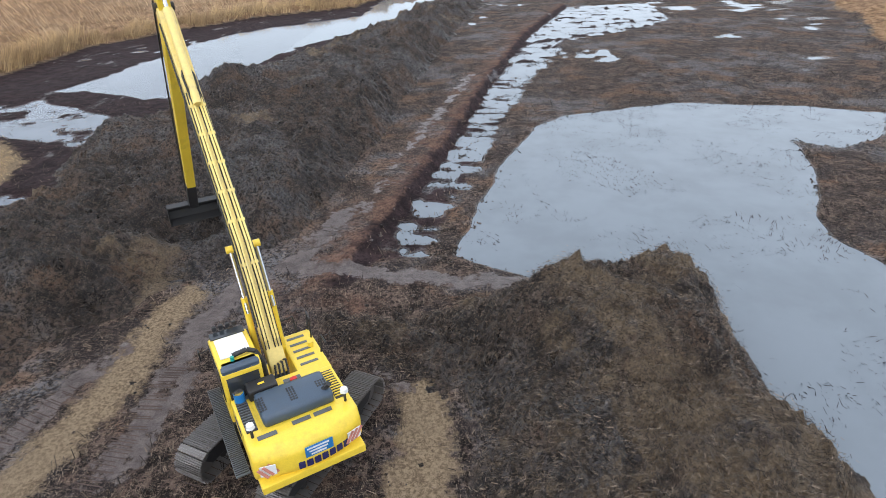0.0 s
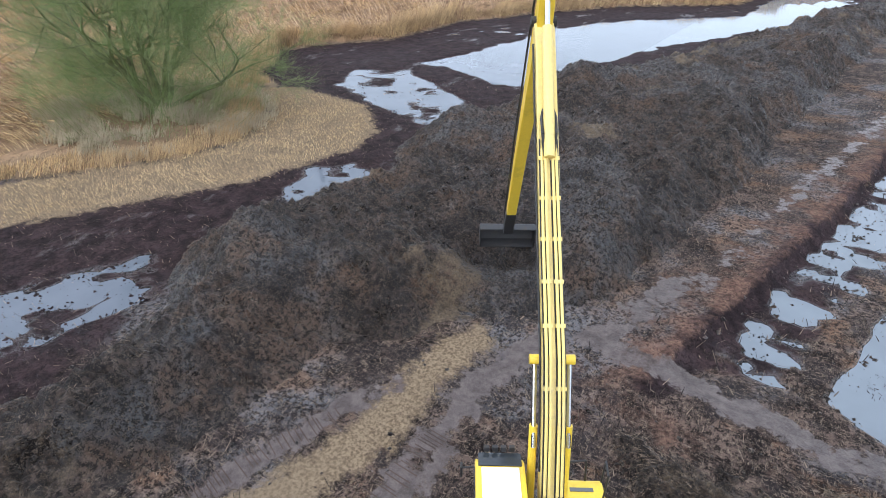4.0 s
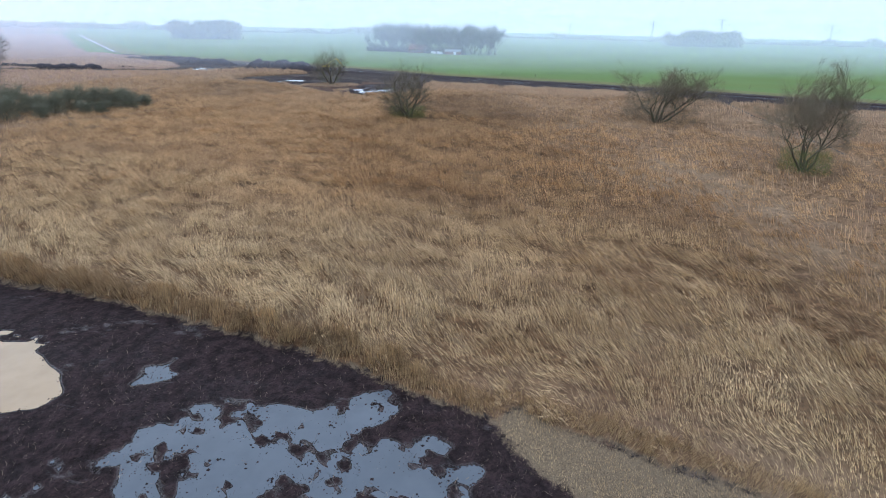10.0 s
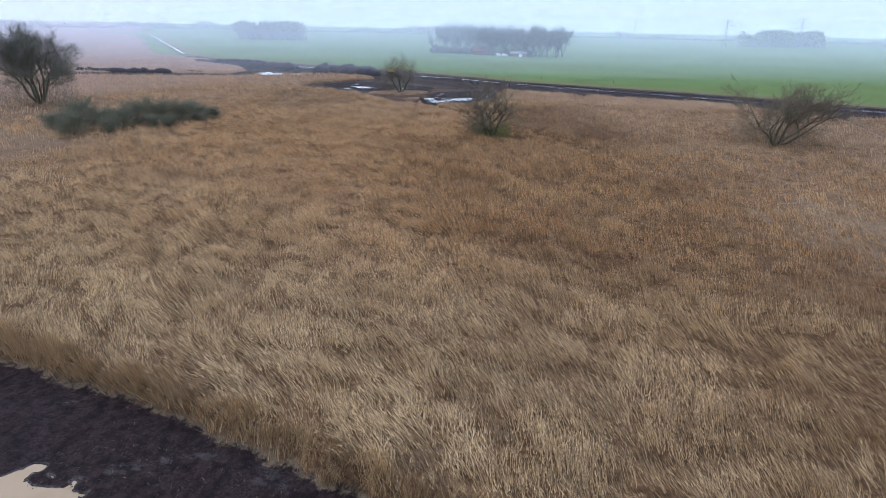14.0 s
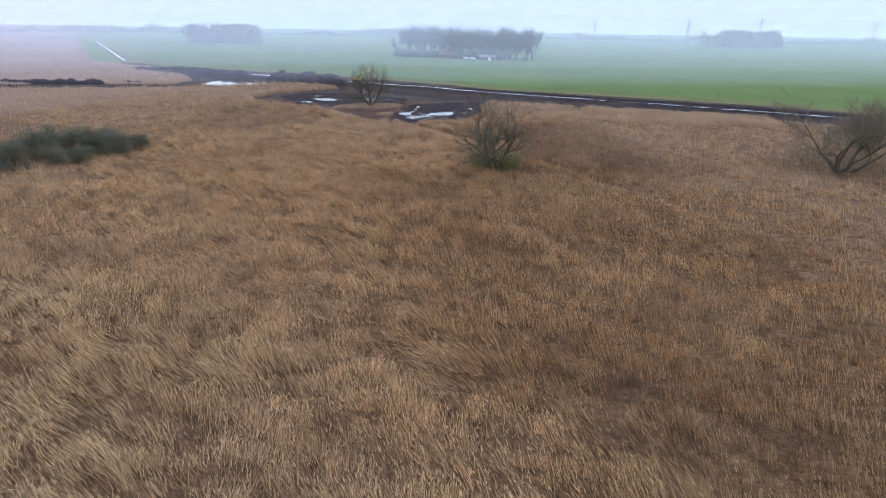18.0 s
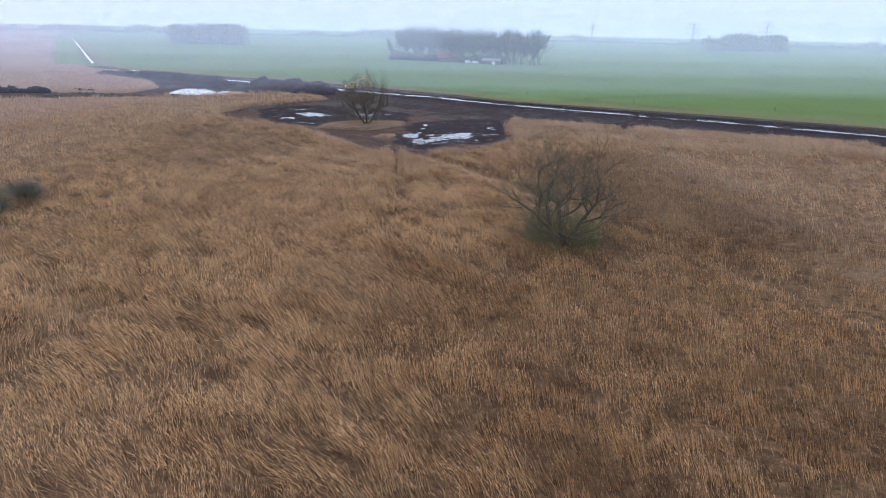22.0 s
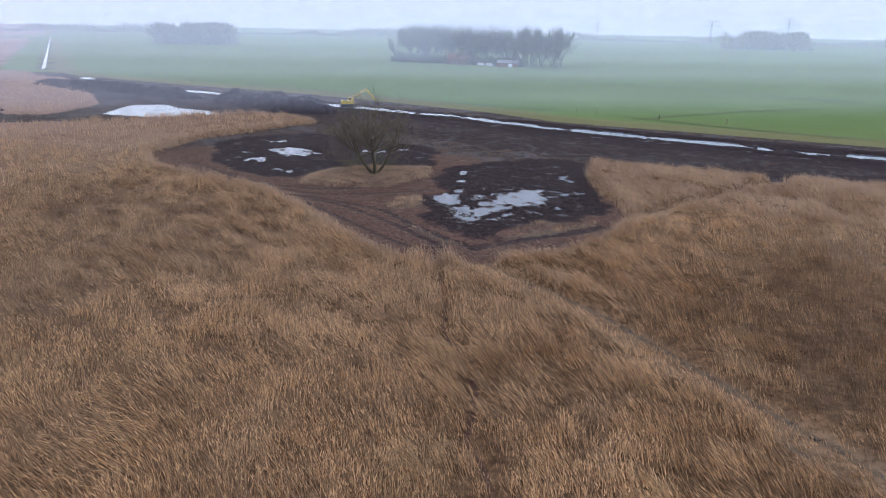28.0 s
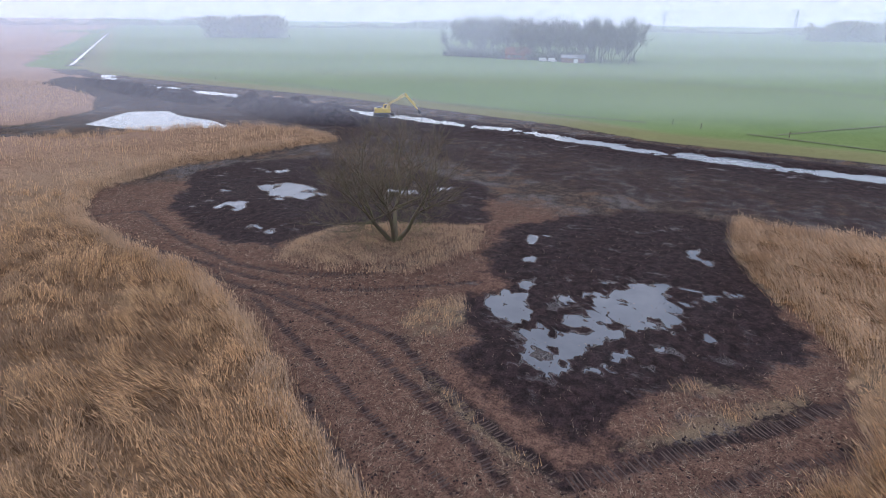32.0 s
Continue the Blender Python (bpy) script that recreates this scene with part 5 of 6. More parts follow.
# ---- debris on the mud ----
M_DEBRIS = Nodes("root_debris", 0.8, 0.0, 0.3)
tone = M_DEBRIS.calc("POWER", M_DEBRIS.island(), 2.8)
M_DEBRIS.colour(M_DEBRIS.mix(tone, (0.010, 0.0072, 0.0066), (0.29, 0.220, 0.160)))
M_DEBRIS = M_DEBRIS.mat


M_REEDBITS = Nodes("straw_bits", 0.8, 0.0, 0.3)
M_REEDBITS.colour(M_REEDBITS.mix(M_REEDBITS.calc("POWER", M_REEDBITS.island(), 1.6), (0.060, 0.038, 0.028), (0.36, 0.27, 0.19)))
M_REEDBITS = M_REEDBITS.mat


def debris(name, p, n, long, wide, label, seed, mat, rise=0.35):
    """Loose root ends and stalks lying on a surface of points p."""
    rng = np.random.default_rng(seed)
    a = p[rng.integers(0, len(p), n)] + np.c_[rng.normal(0, 0.12, n), rng.normal(0, 0.12, n), np.zeros(n)]
    w = 7.0 * fbm(a[:, 0], a[:, 1], 2.4, 2, seed) + rng.normal(0, 0.7, n)
    length = long * rng.uniform(0.35, 1.5, n)
    d = np.c_[np.cos(w), np.sin(w), rng.uniform(-0.1, rise * 2, n)] * length[:, None]
    s = np.c_[-np.sin(w), np.cos(w), rng.normal(0, 0.5, n)] * (wide * rng.uniform(0.5, 1.4, n))[:, None]
    a[:, 2] += 0.01
    v = np.stack([a - s, a + s, a + d + s * 0.6, a + d - s * 0.6], axis=1).reshape(-1, 3)
    tagged(new(name, mesh_np(name, v, np.arange(4 * n).reshape(-1, 4), mat)), label, "debris", "root debris", "stuff")


def lumps(name, p, n, size, label, seed, mat):
    """Small clods sitting in the ground: four-sided crumbs of uneven size."""
    rng = np.random.default_rng(seed)
    c = p[rng.integers(0, len(p), n)] + np.c_[rng.normal(0, 0.25, n), rng.normal(0, 0.25, n), np.zeros(n)]
    r = size * rng.uniform(0.35, 1.0, n) ** 2 * 1.6
    w = rng.uniform(0, 6.28, n)
    v = np.empty((n, 5, 3))
    for k in range(4):
        q = r * rng.uniform(0.7, 1.5, n)
        v[:, k] = c + np.c_[np.cos(w + 1.571 * k) * q, np.sin(w + 1.571 * k) * q, np.full(n, -0.06)]
    v[:, 4] = c + np.c_[rng.normal(0, 0.3, n) * r, rng.normal(0, 0.3, n) * r, r * rng.uniform(0.25, 0.6, n)]
    i = np.arange(n)[:, None] * 5
    f = np.concatenate([i + [k, (k + 1) % 4, 4] for k in range(4)])
    me = mesh_np(name, v.reshape(-1, 3), f, mat, True)
    attribute(me, "straw", np.repeat(rng.uniform(0, 0.35, n), 5))
    tagged(new(name, me), label, "clods", "peat clods", "stuff")


def mud_points(n, x0, x1, y0, y1, seed, low=-0.09, high=0.6):
    rng = np.random.default_rng(seed)
    x, y = rng.uniform(x0, x1, n), rng.uniform(y0, y1, n)
    z, reed, straw, earth, grass, pink, slick, bog = zones(x, y)
    k = (reed < -0.8) & (z > low) & (z < high) & (straw < 0.55) & (slick < 0.45) & (earth < 0.5)
    return np.c_[x, y, z][k]


debris("root_debris", SPOIL[0], 95000, 0.13, 0.0068, "tangled root ends on the peat ridge", 601, M_DEBRIS, 0.14)
debris("root_debris", SPOIL[1], 75000, 0.12, 0.0062, "tangled root ends and straw on the heap", 602, M_DEBRIS, 0.14)
MUD_NEAR = mud_points(50000, -21, 32, -10, 60, 610)
MUD_WEST = mud_points(30000, -48, -21, -45, 45, 613)
lumps("peat_clods", MUD_WEST, 14000, 0.08, "small black peat clods by the reed bank", 614, M_BOG)
debris("stalk_debris", MUD_WEST, 16000, 0.16, 0.009, "cut reed stubble on the black mud", 615, M_DEBRIS, 0.5)
lumps("peat_clods", MUD_NEAR, 20000, 0.09, "small peat clods standing in mud and puddles", 611, M_PEAT)
debris("stalk_debris", MUD_NEAR, 28000, 0.18, 0.012, "cut reed stubble and stalks on the mud", 612, M_DEBRIS, 0.6)
MUD_END = mud_points(40000, -285, -198, -160, -64, 620)
lumps("peat_clods", MUD_END, 9000, 0.11, "small black peat clods in the clearing", 621, M_BOG)
debris("stalk_debris", MUD_END, 20000, 0.22, 0.012, "trampled stalks in the clearing", 622, M_DEBRIS, 0.4)

WET = mud_points(26000, -47, -21, -34, 17, 640, -0.13, 0.0)
lumps("peat_clods", WET, 13000, 0.08, "peat crumbs standing out of shallow puddles", 641, M_BOG)
WET = mud_points(16000, -8, 30, 20, 100, 642, -0.14, 0.0)
lumps("peat_clods", WET, 15000, 0.07, "peat crumbs standing out of the trench water", 643, M_PEAT)

# dead stems standing in the pool
rng = np.random.default_rng(650)
px, py = rng.uniform(-1, 28, 60000), rng.uniform(2, 44, 60000)
k = (inside(px, py, POOL) > 0.3) & (fbm(px, py, 3.2, 4, 651, 0.6) > 0.53) & (rng.random(60000) < 0.30)
p = np.c_[px, py, np.full(len(px), -0.06)][k]
debris("stem_debris", p, 5200, 0.13, 0.009, "dead reed stems standing in the pool", 652, M_BOG, 0.45)

# ---- field edge ----
M_DRAIN = Nodes("dark_drain_grass", 0.9)
M_DRAIN.colour(M_DRAIN.mix(M_DRAIN.noise(M_DRAIN.where(), 0.8, 6, 0.75), (0.065, 0.080, 0.035), (0.150, 0.165, 0.080)))
M_DRAIN = M_DRAIN.mat


def strip_of(name, pts, width, mat, label, lift=0.05):
    """A narrow ragged strip lying on the ground along a line."""
    v = []
    for (ax, ay), (bx, by) in zip(pts[:-1], pts[1:]):
        n = max(2, int(math.hypot(bx - ax, by - ay) / 2.5))
        for k in range(n):
            x, y = ax + (bx - ax) * k / n, ay + (by - ay) * k / n
            sx, sy = -(by - ay), bx - ax
            q = math.hypot(sx, sy)
            w = width * (0.55 + 0.9 * float(fbm(np.array([x]), np.array([y]), 6.0, 3, 71)[0]))
            for s in (-1, 1):
                px, py = x + s * sx / q * w / 2, y + s * sy / q * w / 2
                v.append((px, py, ground_z(px, py) + lift))
    me = mesh_np(name, v, [(2 * k, 2 * k + 1, 2 * k + 3, 2 * k + 2) for k in range(len(v) // 2 - 1)], mat)
    tagged(new(name, me), label, "drain", kind="structure")


for pts, w in DRAINS:
    strip_of("field_drain", pts, w * 0.6, M_DRAIN, "shallow dark drain across the green field", 0.12)
post = thing("fence_post", "weathered wooden fence post at the field edge", "fence post", "fence posts along the ditch")
part("post", box((0.16, 0.16, 1.35), (0, 0, 0.6), 0.02), M_POST, post)
part("cap", box((0.18, 0.18, 0.05), (0, 0, 1.29), 0.01), M_POST, post)
for k, (x, y) in enumerate(POSTS):
    stand(post if k == 0 else copy_thing(post, Matrix()), x, y, 17 * k, 1.0, 0.05)

rng = np.random.default_rng(660)
ex, ey = rng.uniform(-285, -196, 70000), rng.uniform(-165, -62, 70000)
ez, reed, straw, earth, grass, pink, slick, bog = zones(ex, ey)
k = (reed < -0.1) & (earth > 0.45) & (bog < 0.5)
p = np.c_[ex, ey, ez][k]
debris("straw_debris", p, 42000, 0.20, 0.016, "trampled straw bits on the driven earth", 661, M_REEDBITS, 0.25)
lumps("earth_clods", p, 9000, 0.09, "small earth crumbs along the wheel tracks", 662, M_BOG)


def cleats(name, line, gauge, wide, pitch, label, seed, deep=0.08):
    """Bar prints of a crawler track pressed along a line: low ridges across it."""
    rng = np.random.default_rng(seed)
    v = []
    for (ax, ay), (bx, by) in zip(line[:-1], line[1:]):
        run = math.hypot(bx - ax, by - ay)
        dx, dy = (bx - ax) / run, (by - ay) / run
        for k in range(int(run / pitch)):
            for side in gauge:
                if rng.random() < 0.2:
                    continue
                u, w = k * pitch + rng.normal(0, 0.02), wide * rng.uniform(0.35, 0.55)
                cx, cy = ax + dx * u - dy * (side + rng.normal(0, 0.06)), ay + dy * u + dx * (side + rng.normal(0, 0.06))
                for f, g in ((-1, -1), (1, -1), (1, 0), (-1, 0), (-1, 1), (1, 1)):
                    v.append((cx - dy * f * w + dx * g * deep, cy + dx * f * w + dy * g * deep, 0.03 if g == 0 else -0.04))
    v = np.array(v)
    v[:, 2] += zones(v[:, 0], v[:, 1])[0]
    i = np.arange(len(v) // 6)[:, None] * 6
    f = np.concatenate([i + [0, 1, 2, 3], i + [3, 2, 5, 4]])
    tagged(new(name, mesh_np(name, v, f, M_PRINT)), label, "track prints", "crawler track prints", "stuff")


for k, (line, w) in enumerate(RUTS):
    cleats("track_print", line, (0.0,), w * 1.7, 0.30, "ribbed crawler track pressed into brown earth", 700 + k)

for k, line in enumerate(([(-14.6, 4.5), (-13.9, 8), (-13.3, 10.5), (-12.5, 12.6)], [(-10.6, 5), (-10.2, 8.8), (-9.9, 10.8), (-9.8, 13.6)], [(-8.2, 4.5), (-7.9, 7.5), (-7.3, 9.6)])):
    cleats("track_print", line, (0.0,), 0.75, 0.13, "ribbed crawler track pressed into wet brown mud", 720 + k, 0.035)

# ---- excavators ----
M_YELLOW = plain("machine_yellow_paint", (0.80, 0.575, 0.055), 0.32, amount=0.26, scale=1.6)
M_FADED = plain("faded_yellow_paint", (0.77, 0.60, 0.20), 0.42, dirt=(0.50, 0.41, 0.24), amount=0.7, scale=1.1)
M_BLACK = plain("black_rubber_plastic", (0.022, 0.022, 0.024), 0.55, amount=0.35)
M_SLATE = plain("slate_grey_paint", (0.048, 0.073, 0.108), 0.38, amount=0.12)
M_TRACK = plain("muddy_track_steel", (0.17, 0.16, 0.155), 0.42, 0.6, amount=0.6)
M_CHROME = plain("chrome_rod", (0.55, 0.55, 0.55), 0.15, 1.0, amount=0.1)
M_GRATE = plain("grating_steel", (0.16, 0.17, 0.18), 0.5, 0.7)
M_BLUE = plain("blue_plastic", (0.015, 0.16, 0.42), 0.4, amount=0.1)
M_RED = plain("red_plastic", (0.50, 0.02, 0.02), 0.4, amount=0.1)
M_FADEDRED = plain("faded_red_stripe", (0.55, 0.22, 0.17), 0.6, amount=0.25)
M_NAVY = plain("navy_lettering", (0.02, 0.02, 0.10), 0.5, amount=0.05)
M_GREEN = plain("teal_cap", (0.02, 0.30, 0.25), 0.4, amount=0.05)


def excavator(label, at, heading, under, tip, wrist, bucket_turn, full=True):
    """A tracked excavator; local y is ahead, x to its right. tip: boom's end (ahead, up); wrist: stick's end."""
    ob = thing("excavator", label, "excavator")
    ob.matrix_basis = pose(*at, 0, 0, heading - 90)
    turn = under - heading
    low = Matrix.Rotation(radians(turn), 4, "Z")

    def lower(o):
        o.matrix_basis = low @ o.matrix_basis
        return o

    # undercarriage
    lower(part("carbody", box((2.0, 2.2, 0.45), (0, 0, 0.72), 0.08), M_BLACK, ob))
    lower(part("turntable", rod((0, 0, 0.9), (0, 0, 1.12), 0.72, 28), M_BLACK, ob))
    shoe = None
    for s in (-1, 1):
        fr = lower(part("track_frame", slab([(-1.75, 0.25), (1.75, 0.25), (1.95, 0.5), (1.6, 0.75), (-1.6, 0.75), (-1.95, 0.5)], 0.42, s * 1.28, 0.03), M_BLACK, ob))
        for yy, rr in ((-1.85, 0.36), (1.85, 0.38)):
            lower(part("sprocket" if yy < 0 else "idler", rod((s * 1.28 - 0.14, yy, 0.46), (s * 1.28 + 0.14, yy, 0.46), rr, 18), M_TRACK, ob))
        for k in range(7):
            lower(part("roller", rod((s * 1.28 - 0.2, -1.35 + 0.45 * k, 0.22), (s * 1.28 + 0.2, -1.35 + 0.45 * k, 0.22), 0.12, 10), M_BLACK, ob))
        if shoe is None:
            b = box((0.84, 0.185, 0.05), (0, 0, 0), 0.008)
            for q in (-0.06, 0.0, 0.06):
                b = box((0.84, 0.018, 0.045), (0, q, 0.04), 0, (0, 0, 0), b)
            o = part("track_shoe", b, M_TRACK, ob, "ribbed muddy steel track shoe")
            shoe = o.data
            bpy.data.objects.remove(o)
        n, flat = 49, 3.7
        r = 0.46
        length = 2 * flat + 2 * math.pi * r
        for k in range(n):
            q = length * k / n
            if q < flat:
                p = pose(s * 1.28, -flat / 2 + q, 0.92, 0, 0, 0)
            elif q < flat + math.pi * r:
                a = (q - flat) / r
                p = pose(s * 1.28, flat / 2 + r * math.sin(a), 0.46 + r * math.cos(a), -math.degrees(a), 0, 0)
            elif q < 2 * flat + math.pi * r:
                p = pose(s * 1.28, flat / 2 - (q - flat - math.pi * r), 0.0, 180, 0, 0)
            else:
                a = (q - 2 * flat - math.pi * r) / r
                p = pose(s * 1.28, -flat / 2 - r * math.sin(a), 0.46 - r * math.cos(a), 180 - math.degrees(a), 0, 0)
            o = child(new("track_shoe", shoe), ob)
            o.matrix_basis = low @ p
    # upper structure
    part("deck_frame", box((2.5, 4.2, 0.22), (0, -0.5, 1.24), 0.03), M_YELLOW, ob)
    cw = slab([(-1.72, 1.12), (-2.45, 1.2), (-2.62, 1.5), (-2.62, 1.95), (-2.45, 2.22), (-1.72, 2.22)], 2.62, 0, 0.0)
    for v in cw.verts:
        v.co.y += 0.30 * (abs(v.co.x) / 1.31) ** 2 * (1 if v.co.y < -2 else 0)
    bmesh.ops.subdivide_edges(cw, edges=[e for e in cw.edges if abs(e.verts[0].co.x - e.verts[1].co.x) > 2], cuts=8)
    for v in cw.verts:
        if v.co.y < -1.9 and abs(v.co.x) < 1.3:
            v.co.y -= 0.30 * (1 - (abs(v.co.x) / 1.31) ** 2)
    bmesh.ops.bevel(cw, geom=[e for e in cw.edges if e.calc_face_angle(0) > 0.5], offset=0.07, segments=3, affect="EDGES", profile=0.5)
    counter = part("counterweight", cw, M_YELLOW, ob, "rounded yellow cast counterweight", True)
    for s in (-1, 1):
        o = part("hazard_plate", box((0.36, 0.02, 0.30), (s * 1.03, -2.50, 1.72), 0, (0, 0, -s * -14)), M_WHITE, counter, "red and white striped plate")
        for k in (-1, 0, 1):
            part("red_stripe", box((0.07, 0.02, 0.34), (s * 1.03 + 0.12 * k, -2.512 + s * 0.03 * k * s, 1.72), 0, (0, 35 * s, s * 14)), M_FADEDRED, o)
    if full:
        sign = part("blue_sign", box((0.66, 0.02, 0.30), (0.14, -2.645, 1.93), 0.0, (0, 0, 1)), M_BLUE, counter, "small blue company sign")
        for k in range(3):
            part("text_bar", box((0.52 - 0.08 * k, 0.02, 0.045), (0.12, -2.652, 2.02 - 0.09 * k)), M_WHITE, sign)
        for k in range(7):
            part("mark_bar", box((0.15, 0.03, 0.19), (-0.30 + 0.185 * k, -2.632 + 0.175 * (-0.30 + 0.185 * k) ** 2, 1.58), 0.01, (0, 0, 20 * (-0.30 + 0.185 * k))), M_NAVY, counter, "dark plain lettering bar")
    hood = part("engine_hood", box((1.72, 0.98, 0.34), (0.05, -1.25, 2.34), 0.11), M_SLATE, ob, "rounded slate-grey engine hood", True)
    if full:
        for cx, nx_, ny_ in ((-0.72, 3, 6), (0.02, 3, 6), (0.74, 4, 3)):
            for a in range(nx_):
                for c in range(ny_):
                    part("vent_hole", box((0.045, 0.055, 0.01), (cx + (a - nx_ / 2 + 0.5) * 0.065, -1.25 + (c - ny_ / 2 + 0.5) * 0.085, 2.512)), M_BLACK, hood)
        part("exhaust_stub", rod((0.74, -1.48, 2.48), (0.86, -1.56, 2.66), 0.07, 12), M_BLACK, hood)
    for s in (-1, 1):
        part("side_panel", box((0.42, 1.5, 0.95), (s * 1.08, -1.15, 1.75), 0.04), M_YELLOW, ob)
        g = part("grille", box((0.26, 1.1, 0.02), (s * 1.08, -1.15, 2.235)), M_BLACK, ob, "slatted dark cooling grille")
        for k in range(11):
            part("slat", box((0.25, 0.035, 0.03), (s * 1.08, -1.62 + 0.094 * k, 2.25)), M_YELLOW if s > 0 else M_GRATE, g)
    part("engine_bay", box((1.8, 1.4, 0.9), (0, -1.2, 1.75), 0.03), M_YELLOW, ob)
    part("service_deck", box((1.6, 0.55, 0.10), (0.2, -0.45, 2.16), 0.02), M_YELLOW, ob)
    tank = part("fuel_tank", box((0.85, 1.9, 0.85), (0.90, 0.55, 1.74), 0.05), M_YELLOW, ob)
    for k in range(5):
        part("anti_slip_strip", box((0.48, 0.09, 0.012), (0.86, 1.25 - 0.30 * k, 2.175)), M_GRATE, tank)
    part("filler_cap", rod((1.12, 0.7, 2.16), (1.12, 0.7, 2.32), 0.08, 12), M_YELLOW, tank)
    for k, (cx, cy) in enumerate(((-0.82, -1.98), (0.0, -1.92), (0.52, -1.92), (-0.85, -0.5), (0.25, -0.42))):
        part("anti_slip_plate", box((0.44, 0.13, 0.012), (cx, cy, 2.232)), M_GRATE, ob)
    # cab
    cab = part("cab", slab([(-0.55, 1.35), (1.12, 1.35), (1.25, 1.6), (1.05, 2.9), (0.85, 3.05), (-0.45, 3.05), (-0.6, 2.9)], 0.98, -0.86, 0.05), M_YELLOW, ob, "yellow operator cab with dark glass")
    part("side_window", slab([(-0.38, 1.95), (0.35, 1.95), (0.35, 2.85), (-0.38, 2.85)], 0.02, -1.362), M_GLASS, cab)
    part("side_window", slab([(0.42, 1.55), (1.02, 1.62), (0.92, 2.85), (0.42, 2.85)], 0.02, -1.362), M_GLASS, cab)
    part("rear_window", box((0.78, 0.02, 0.85), (-0.86, -0.598, 2.35)), M_GLASS, cab)
    part("windscreen", box((0.82, 0.02, 1.15), (-0.86, 1.150, 2.3), 0, (-8, 0, 0)), M_GLASS, cab)
    part("right_window", slab([(-0.3, 2.0), (0.9, 2.0), (0.85, 2.85), (-0.3, 2.85)], 0.02, -0.358), M_GLASS, cab)
    part("roof_hatch", box((0.74, 0.86, 0.035), (-0.86, 0.28, 3.066), 0.02), M_WHITE, cab, "white roof hatch")
    part("roof_visor", box((0.86, 0.30, 0.03), (-0.86, 0.90, 3.06), 0.01), M_GLASS, cab, "tinted roof visor")
    part("rear_shelf", box((0.92, 0.34, 0.24), (-0.86, -0.42, 2.93), 0.06), M_SLATE, cab, "grey rounded air box", True)
    if full:
        part("hose", pipe([(-0.95, -0.2, 3.12), (-0.6, -0.22, 3.18), (-0.42, -0.3, 3.12), (-0.30, -0.36, 2.8), (-0.28, -0.38, 2.2)], 0.06, 10), M_BLACK, cab, "ribbed black air hose")
        part("cap", rod((-0.98, -0.3, 3.05), (-0.98, -0.3, 3.16), 0.05, 10), M_GREEN, cab)
        for k in range(4):
            part("work_light", box((0.11, 0.08, 0.13), (-1.12 + 0.17 * k, 1.10, 3.16), 0.015), M_BLACK, cab)
        mir = part("mirror", box((0.05, 0.16, 0.30), (-1.62, 1.15, 2.45), 0.02), M_BLACK, cab)
        part("mirror_arm", rod((-1.36, 1.1, 2.6), (-1.62, 1.15, 2.5), 0.02, 6), M_BLACK, mir)
        part("toolbox", box((0.72, 0.42, 0.30), (-0.52, -0.50, 2.36), 0.04), M_BLACK, ob, "black plastic toolbox")
        part("toolbox_label", box((0.16, 0.07, 0.01), (-0.52, -0.50, 2.516)), M_YELLOW, ob)
        can = part("oil_drum", rod((-1.08, -0.55, 2.21), (-1.08, -0.55, 2.50), 0.13, 16), M_BLUE, ob, "small blue oil drum")
        part("drum_lid", rod((-1.08, -0.55, 2.50), (-1.08, -0.55, 2.515), 0.12, 16), M_CHROME, can)
        jug = part("red_jug", box((0.18, 0.14, 0.20), (0.25, -0.62, 2.32), 0.04), M_RED, ob, "red plastic jug")
        for s in (-1, 1):
            mast = part("antenna_mast", rod((s * 1.12, -1.86, 2.2), (s * 1.12, -1.86, 2.52), 0.035, 8), M_BLACK, ob)
            part("antenna", rod((s * 1.12, -1.86, 2.52), (s * 1.12, -1.86, 2.62), 0.10, 16, None, 0.085), M_WHITE, mast, "white satellite antenna dome")
        walkway = part("catwalk", box((0.32, 3.3, 0.05), (-1.52, -0.35, 1.36), 0.01), M_GRATE, ob, "steel grating catwalk")
        for k in range(50):
            part("grating_bar", box((0.30, 0.022, 0.016), (-1.52, -1.95 + 0.065 * k, 1.392)), M_BLACK, walkway)
        for pts in (((1.30, 1.45, 2.1), (1.34, 1.5, 2.75), (1.30, 1.1, 2.78), (1.26, 1.05, 2.15)), ((0.55, 1.48, 2.1), (0.6, 1.55, 2.65), (0.95, 1.55, 2.7), (0.98, 1.48, 2.1)), ((1.28, 0.3, 2.15), (1.34, 0.32, 2.7), (1.34, -0.1, 2.72))):
            part("handrail", pipe(pts, 0.022, 6), M_BLACK, ob)
        part("panel_mark", box((0.012, 0.50, 0.22), (-1.294, -1.0, 1.9)), M_NAVY, ob)
        for k in range(3):
            part("mark_bar", box((0.012, 0.09, 0.2), (-1.294, -1.75 - 0.13 * k, 1.68)), M_WHITE, ob, "white plain lettering bar")
        part("swivel_block", box((0.5, 0.5, 0.5), (0.1, 0.05, 1.7), 0.05), M_BLACK, ob)
        for k in range(4):
            part("hydraulic_hose", pipe([(-0.1 + 0.12 * k, -0.2, 1.9), (0.0 + 0.1 * k, 0.2, 2.25 + 0.05 * k), (0.05 + 0.06 * k, 0.5, 2.2)], 0.03, 6), M_BLACK, ob)
    for o in (cab, *cab.children, *(k for c in cab.children for k in c.children)):
        o.data.transform(Matrix.Translation((0, 0.32, 0)))
    # boom, in the plane x = 0.12
    bx = 0.12
    foot = Vector((0, 0.35, 1.95))
    tip = Vector((0, *tip))
    wrist = Vector((0, *wrist))
    ax = (tip - foot).normalized()
    nor = Vector((0, -ax.z, ax.y))
    long = (tip - foot).length

